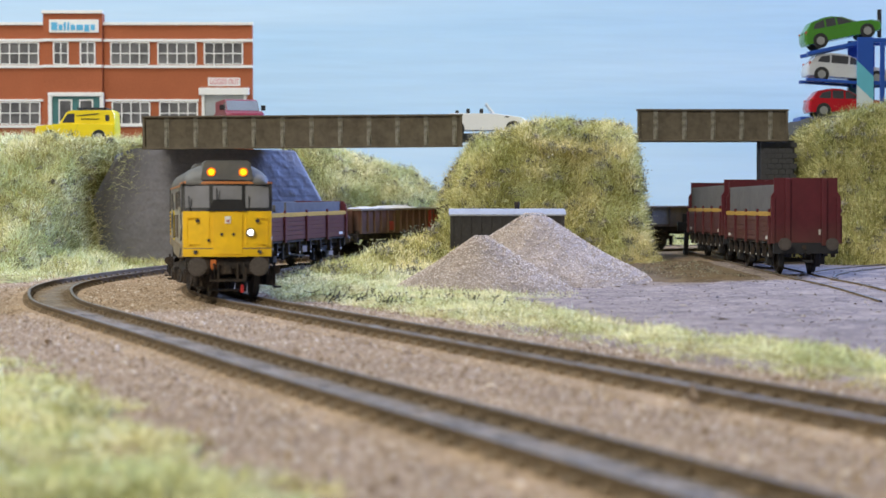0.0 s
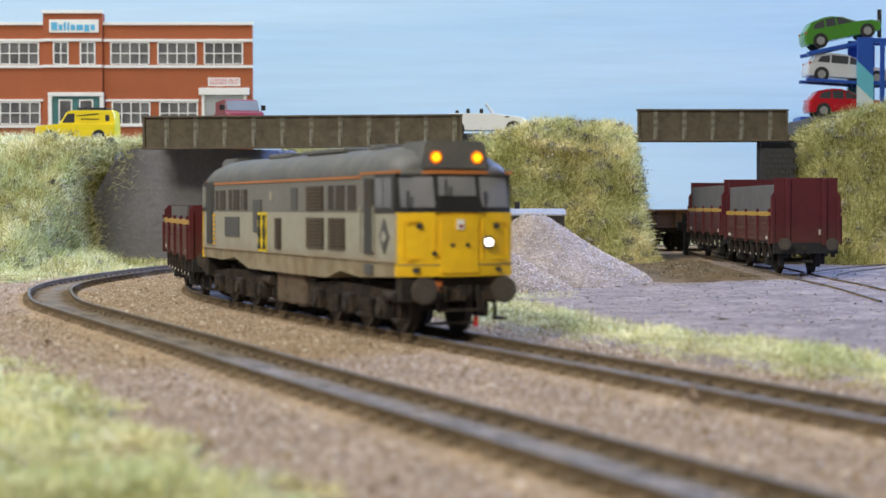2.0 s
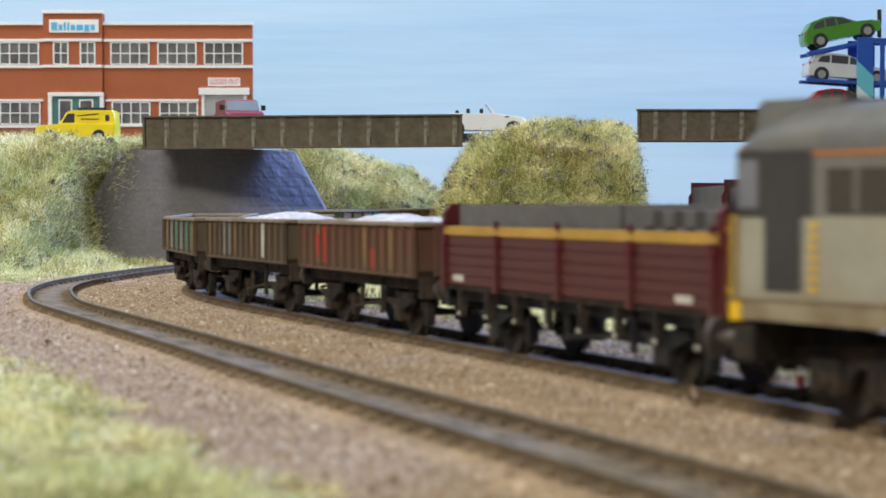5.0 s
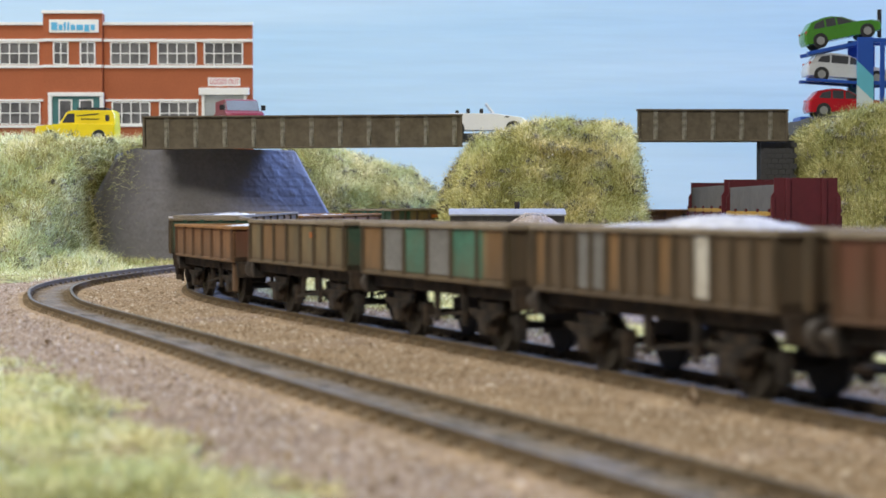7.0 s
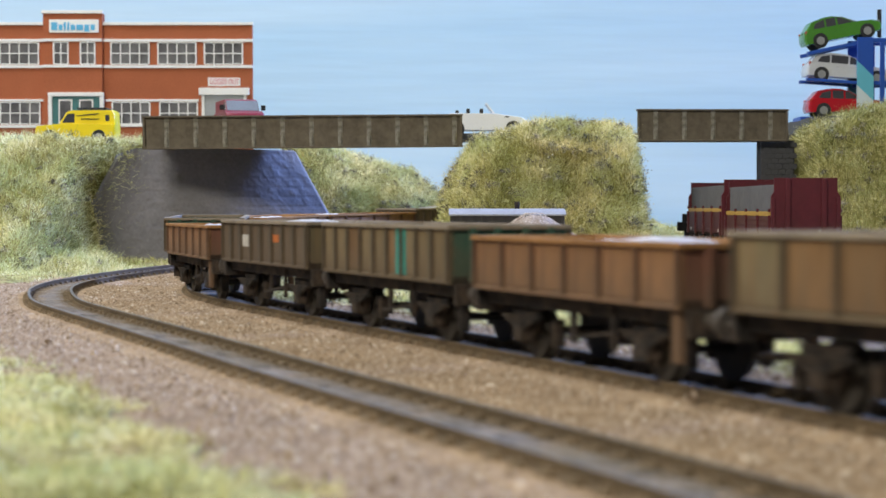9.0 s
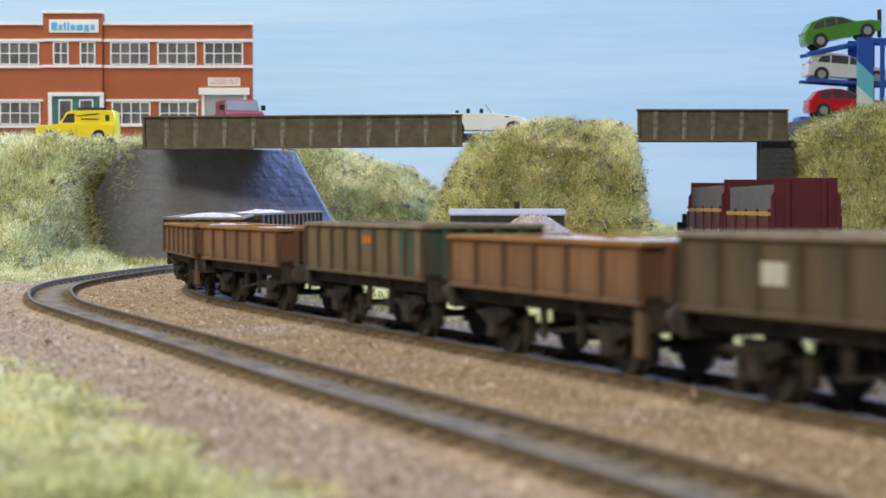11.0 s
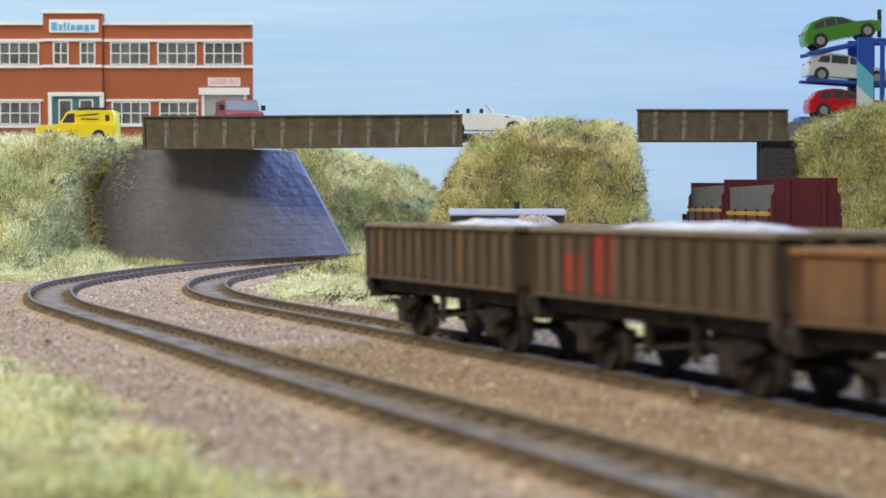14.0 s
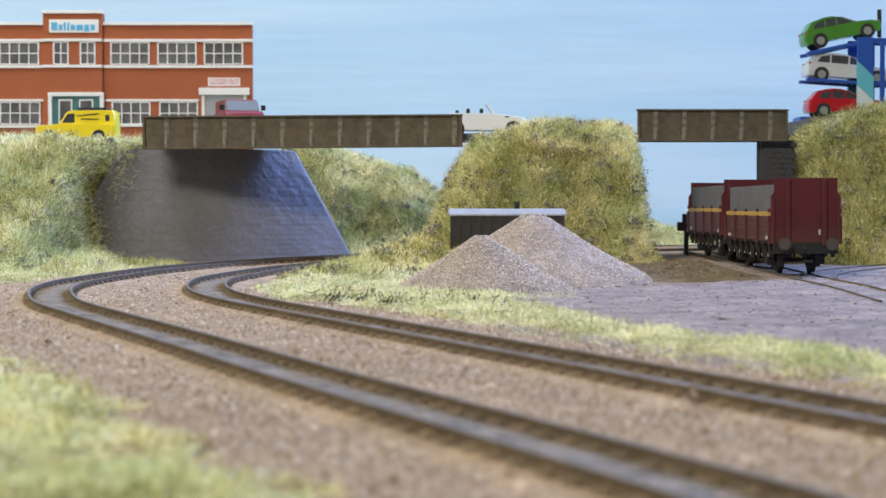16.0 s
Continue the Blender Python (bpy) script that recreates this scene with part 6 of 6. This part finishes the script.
def road_vehicles():
    # yellow van, nose towards negative x
    def rack(top):
        for k in range(5):
            b = B()
            box(b, 2 + k * 4.4, 2.8 + k * 4.4, -8.5, 8.5, 22.0, 23.6)
            part("rack_bar", b, M["black"], top)
        for y in (-8.5, 8.0):
            b = B()
            box(b, 1, 21, y, y + 0.7, 22.8, 23.6)
            part("rack_rail", b, M["black"], top)
        b = B()
        box(b, 3.0, 18.0, -10.35, -10.0, 17.4, 18.0, m=Matrix.Rotation(radians(-6), 4, "Y"))
        box(b, 4, 16, -10.35, -10.0, 15.6, 16.1)
        part("lettering", b, M["black"], top)
        b = B()
        box(b, -27.4, -26.4, -8, 8, 4.0, 6.0, 0.3)
        part("front_bumper", b, M["black"], top)
    car("three_wheeled_van", "bright yellow small van with a black roof rack", "caryellow",
        [(-27, 5.0), (-26, 3.4), (26, 3.4), (27, 6), (27, 12.6), (-10, 12.8), (-26, 11.2), (-27, 9)],
        [(-11.5, 12.2), (-6.0, 20.6), (-3, 21.8), (25, 22.0), (26.6, 20), (26.9, 12.2)],
        [[(-8.8, 13.4), (-5.2, 19.4), (-0.4, 19.6), (-0.4, 13.4)], [(20.2, 14.5), (20.2, 18.6), (23.0, 18.6), (23.0, 14.5)]], 11.0, (-17, 16), 3.9, (-246.5, 1128, 79.0), category="van", extra=rack)

    # dark red van seen from the front quarter
    def front(top):
        b = B()
        prism(b, [(20.9, 16.0), (14.0, 22.7), (14.8, 23.2), (21.8, 16.2)], -10.6, 10.6, "y")
        part("windscreen", b, M["carglass_pale"], top)
        for s in (-1, 1):
            b = B()
            box(b, 18.4, 19.6, *sorted((s * 12.4, s * 15.4)), 16.6, 20.0, 0.3)
            part("door_mirror", b, M["tyre"], top)
    car("panel_van", "dark red panel van with a sloping windscreen", "carmaroon",
        [(-32, 4), (32, 4), (32, 11), (30, 14), (21.5, 16.2), (-32, 16.2)],
        [(21.6, 15.6), (13.4, 23.4), (10, 24.3), (-31, 24.5), (-32, 23), (-32, 15.6)],
        [[(19, 17), (13.5, 22.2), (9, 22.4), (9, 17)]], 12.6, (-19, 21), 4.6, (-139, 1133, 84.0), -74, category="van", extra=front)

    # white open car, nose towards positive x
    def open_top(top):
        b = B()
        prism(b, [(6.0, 15.2), (1.2, 21.6), (2.0, 21.8), (7.4, 15.2)], -10.0, -9.2, "y")
        prism(b, [(6.0, 15.2), (1.2, 21.6), (2.0, 21.8), (7.4, 15.2)], 9.2, 10.0, "y")
        prism(b, [(1.0, 21.2), (1.2, 21.9), (2.2, 22.0), (2.2, 21.3)], -10.0, 10.0, "y")
        part("windscreen_frame", b, M["carwhite"], top)
        b = B()
        prism(b, [(6.2, 15.4), (1.6, 21.4), (2.0, 21.4), (6.8, 15.4)], -9.2, 9.2, "y")
        part("windscreen", b, M["carglass_pale"], top)
        for x in (-1.5, -10.5, -18):
            for y in (-5.5, 5.5):
                b = B()
                box(b, x - 1.1, x + 1.1, y - 2.4, y + 2.4, 11.5, 18.4 if x > -15 else 17.2, 0.6)
                part("seat", b, M["tyre"], top)
        for s in (-1, 1):
            b = B()
            box(b, 14, 17, *sorted((s * 11.4, s * 11.75)), 12.2, 13.0)
            part("side_vent", b, M["carglass"], top)
    car("convertible_car", "white open-topped convertible car with the roof down", "carwhite",
        [(-31, 6), (-30, 3.8), (29, 3.4), (31, 6), (30.4, 9.4), (26, 12.4), (8, 15.0), (-22, 15.2), (-30, 13.6)],
        None, [], 11.6, (-18.5, 20), 4.5, (27.5, 1134, 84.0), extra=open_top)


def transporter():
    top = thing("car_transporter", "blue two-deck car transporter trailer with pale panels", "transporter", "", (290, 1180, 97.0))
    def slab(name, x0, x1, y0, y1, z0, z1, mt, ry=0.0, cx=0.0, cz=0.0):
        b = B()
        box(b, x0, x1, y0, y1, z0, z1, 0.4, m=Matrix.Translation((cx, 0, cz)) @ Matrix.Rotation(radians(ry), 4, "Y"))
        return part(name, b, M[mt], top)
    slab("lower_bed", -40, 150, -13, 13, -1.0, 2.2, "tblue")
    for s in (-1, 1):
        y0, y1 = sorted((s * 9.0, s * 13.4))
        slab("middle_ramp", -36, 0, y0, y1, -1.0, 1.2, "tblue", 4.0, 0, 25.6)
        slab("upper_ramp", -36, 6, y0, y1, -1.2, 1.4, "tblue", -12.0, 0, 53.5)
        slab("upper_deck", 2, 150, y0, y1, 54.0, 57.0, "tblue")
        slab("middle_deck", 2, 150, y0, y1, 24.0, 27.0, "tblue")
    for y in (-14.2, 13.0):
        slab("side_panel", -1, 10.5, y, y + 1.2, 12, 57.5, "tblue")
        for x in (15, 60, 105):
            slab("post", x, x + 3.4, y, y + 1.2, 2, 54, "tblue")
        slab("hydraulic_ram", 20, 23, y, y + 1.0, 60, 80, "black")
        b = B()
        prism(b, [(-1, 24), (10.5, 13), (10.5, 30), (-1, 41)], y - 0.35, y + 1.55, "y")
        part("stripe_panel", b, M["tlight"], top, "light blue slanting stripe")
        b = B()
        prism(b, [(-1, 9), (10.5, 9), (10.5, 13), (-1, 24)], y - 0.33, y + 1.53, "y")
        part("stripe_panel", b, M["tpale"], top, "pale grey slanting stripe")
    for x in (100, 118, 136):
        for y in (-11, 11):
            b = B()
            cyl(b, (x, y, -3.2), 6.0, 5.0, "y", 20)
            part("wheel", b, M["tyre"], top)
    hatchback("metallic green hatchback car on the upper ramp", "cargreen", (281.5, 1180, 151.6), -12.0, 55.0)
    hatchback("silver hatchback car on the middle ramp", "carsilver", (284, 1180, 123.2), 4.0, 60.0, 22.0)
    hatchback("bright red hatchback car on the lower bed", "carred", (284, 1180, 99.3), 0.0, 56.0, 22.0)
    hatchback("silver hatchback car further along the middle deck", "carsilver", (352, 1180, 124.2), 0.0, 58.0, 22.0)


def buffer_stop():
    y = 1131.0
    x = 179.0
    top = thing("buffer_stop", "black timber and rail buffer stop at the end of the siding", "buffer stop", "", (x, y, yard_rise(x, y)))
    b = B()
    box(b, -20, 20, -2.4, 2.0, 14.5, 20.5, 0.4)
    part("beam", b, M["black"], top)
    for s in (-1, 1):
        b = B()
        box(b, s * 14 - 1.4, s * 14 + 1.4, -1.8, 1.6, -2, 15, 0.3)
        part("post", b, M["black"], top)
        b = B()
        prism(b, [(1.0, 14.0), (2.6, 14.0), (24, -2), (21, -2)], s * 12 - 1.0, s * 12 + 1.0, "x")
        part("strut", b, M["black"], top)
        b = B()
        cyl(b, (s * 15, 0, 23.2), 1.7, 5.4, "z", 12)
        part("stop_lamp", b, M["black"], top)


works_building()
road_vehicles()
transporter()
buffer_stop()


# ======== the train and how it runs ========
train = []       # (thing, distance of its middle behind the locomotive's front, half its wheelbase)
train.append((locomotive(), 101, 57))
train.append((plank_wagon("maroon plank wagon with an ochre stripe and grey boards inside"), 281.5, 40))
TALL = ((6.0, -16, 22), (6.0, 20, 20))
specs = [
    ("red-brown ribbed ballast wagon with faded red patches", "redbrown", 14, 17.6, 31.6, ((0.115, 0.19, "patch_red", 0.2, 0.7), (0.18, 0.26, "patch_red", 0.08, 0.95), (0.62, 0.71, "patch_red", 0.05, 0.45)), ((4.5, -12, 20), (3.5, 22, 18)), 414, None, False),
    ("olive-brown ribbed ballast wagon with grey and white patches", "olive_dark", 14, 17.8, 31.6, ((3.0 / 14, 5.0 / 14, "patch_grey", 0.05, 0.95), (9.7 / 14, 11.0 / 14, "patch_white", 0.05, 0.9)), ((5.0, 4, 24), (2.5, -30, 12)), 526, None, False),
    ("olive ballast wagon with green and grey patches", "olive", 6, 17.6, 31.3, ((1 / 6, 2 / 6, "patch_grey", 0.06, 0.92), (2 / 6, 3 / 6, "patch_green", 0.05, 0.92), (3 / 6, 4 / 6, "patch_grey", 0.06, 0.92), (4 / 6, 5.2 / 6, "patch_green", 0.05, 0.92), (5.3 / 6, 1.0, "bay_rust", 0.06, 0.92)), ((2.0, -8, 20),), 637, "olive_dark", False),
    ("faded olive ballast wagon with a green end", "olive", 7, 17.6, 31.3, ((2 / 7, 3 / 7, "bay_rust", 0.06, 0.92), (4.6 / 7, 5.0 / 7, "patch_orange", 0.62, 0.75)), ((1.5, 10, 20),), 749, "dgreen", False),
    ("low rust-brown ballast wagon with a rusty end leg", "rustbrown", 6, 16.7, 28.7, (), ((3.2, 14, 14), (2.0, -20, 12)), 865, "redbrown", True),
    ("dark olive ballast wagon with one turquoise panel", "olive", 9, 17.0, 31.0, ((5.5 / 9, 6.3 / 9, "patch_turq", 0.03, 0.92), (2 / 9, 3 / 9, "bay_rust", 0.06, 0.92)), None, 977, "dgreen", False),
    ("dark olive ballast wagon with small orange and white marks", "olive_dark", 8, 17.0, 31.0, ((2.0 / 8, 2.7 / 8, "patch_white", 0.35, 0.65), (5.0 / 8, 5.6 / 8, "patch_orange", 0.5, 0.68)), ((3.0, 5, 20),), 1090, "olive", False),
    ("rust-brown low ballast wagon, worn paint", "rustbrown", 6, 16.7, 28.7, (), ((2.6, -18, 13), (2.8, 20, 14)), 1203, "redbrown", True),
    ("olive ballast wagon with a small orange mark and green end", "olive", 8, 17.0, 31.0, ((4.1 / 8, 4.8 / 8, "patch_orange", 0.6, 0.75), (6.5 / 8, 7.5 / 8, "dgreen", 0.02, 0.98)), None, 1317, "dgreen", False),
    ("low rusty orange-brown ballast wagon", "rustbrown", 6, 16.7, 28.7, (), ((2.4, -10, 14), (2.4, 22, 12)), 1443, "redbrown", False),
    ("low rusty brown ballast wagon with a bright rusty end leg", "rustbrown", 6, 16.7, 28.7, (), ((3.0, 24, 16),), 1548, "redbrown", True),
    ("dark grey-brown ribbed ballast wagon with two red patches", "olive_dark", 14, 16.6, 31.2, ((0.150, 0.245, "patch_red", 0.05, 0.62), (0.290, 0.385, "patch_red", 0.05, 0.95)), ((4.0, 8, 22), (3.0, -22, 16)), 1650, None, False),
    ("dark grey-brown ribbed ballast wagon at the tail", "olive_dark", 14, 16.6, 31.2, (), ((4.0, 0, 22),), 1757, None, False),
]
for i, (label, paint, ribs, z0, z1, patches, load, mid, end_paint, legs) in enumerate(specs):
    train.append((open_wagon(label, paint, ribs, z0, z1, 48.5, patches, load, i + 3, end_paint, "under", legs), mid, 29))

for k, y in enumerate((888.0, 1034.0)):
    w = plank_wagon("parked maroon plank wagon with tall grey boards inside", 11.0, "wagons in the siding")
    x = 179.0
    w.matrix_world = pose(x / 1000, y / 1000, yard_rise(x, y) / 1000, 0, 0, 90.0)

RUN = [(-0.1, -27.5), (0, -17.0), (0.5, 36.0), (1.0, 86.0), (1.5, 136.0), (2.0, 190.5), (2.5, 245.5), (3.0, 308.0), (3.5, 371.0), (4.0, 438.0), (5.0, 569.0), (6.0, 703.0), (6.5, 773.0), (7.0, 849.0), (7.5, 926.0),
       (8.0, 1002.0), (8.5, 1077.0), (9.0, 1155.0), (11.3, 1527.0), (12.0, 1645.0), (12.5, 1727.0), (13.0, 1808.0), (13.5, 1891.0), (14.0, 1973.0), (14.5, 2055.0), (15.0, 2138.0), (16.0, 2304.0), (16.2, 2337.0)]


def run_at(t):
    """Distance of the locomotive's front along the inner line; a smooth curve through RUN."""
    ts = [r[0] for r in RUN]
    i = min(max(int(np.searchsorted(ts, t)) - 1, 0), len(RUN) - 2)

    def tangent(k):
        a, b = max(k - 1, 0), min(k + 1, len(RUN) - 1)
        return (RUN[b][1] - RUN[a][1]) / (RUN[b][0] - RUN[a][0])
    (t0, s0), (t1, s1) = RUN[i], RUN[i + 1]
    h = t1 - t0
    u = (t - t0) / h
    return s0 * (1 + 2 * u) * (1 - u) ** 2 + tangent(i) * h * u * (1 - u) ** 2 + s1 * u * u * (3 - 2 * u) + tangent(i + 1) * h * u * u * (u - 1)


def inner_point(s):
    last = INNER_S[-1]
    if s > last:
        d = INNER[-1] - INNER[-20]
        d = d / np.linalg.norm(d)
        q = INNER[-1] + d * (s - last)
        return Vector((q[0], q[1], 0))
    p = on_line(INNER, INNER_S, s)
    return Vector((p.x, p.y, inner_rise(p.x, p.y)))


def motions():
    for ob, mid, base in train:
        rows = []
        for k in range(65):
            t = k * 0.25
            s = run_at(t) - mid
            a, b = inner_point(s - base), inner_point(s + base)
            c, d = (a + b) / 2, b - a
            rows.append((t, pose(c.x / 1000, c.y / 1000, c.z / 1000, 0, -math.degrees(math.atan2(d.z, math.hypot(d.x, d.y))), math.degrees(math.atan2(d.y, d.x)))))
        walk(ob, rows)
    engine, engine_mid, engine_base = train[0]

    def swing(t, cx):
        """Turn of a bogie against the body, in degrees."""
        q = run_at(t) - engine_mid
        a, b = inner_point(q - engine_base), inner_point(q + engine_base)
        c, d = inner_point(q + cx - 20), inner_point(q + cx + 20)
        turn = math.degrees(math.atan2(d.y - c.y, d.x - c.x) - math.atan2(b.y - a.y, b.x - a.x))
        return (turn + 180) % 360 - 180
    for bogie, cx in BOGIES:
        walk(bogie, [(k * 0.25, pose(cx / 1000, 0, 0, 0, 0, swing(k * 0.25, cx)) @ pose(-cx / 1000, 0, 0)) for k in range(65)])
    turning = {ob for ob, mid, base in train}
    steps = [k / FPS for k in range(481)]
    dist = [run_at(t) for t in steps]
    yaw = {cx: [swing(t, cx) for t in steps] for bogie, cx in BOGIES}
    for wheel, x, r in WHEELS:
        if wheel.parent not in turning:
            continue
        if wheel.parent is engine:
            cx = math.copysign(57, x)
            walk(wheel, [(t, pose(cx / 1000, 0, r / 1000, 0, 0, a) @ pose((x - cx) / 1000, 0, 0, 0, math.degrees(q / r), 0)) for t, q, a in zip(steps, dist, yaw[cx])])
        else:
            walk(wheel, [(t, pose(x / 1000, 0, r / 1000, 0, math.degrees(q / r), 0)) for t, q in zip(steps, dist)])


motions()
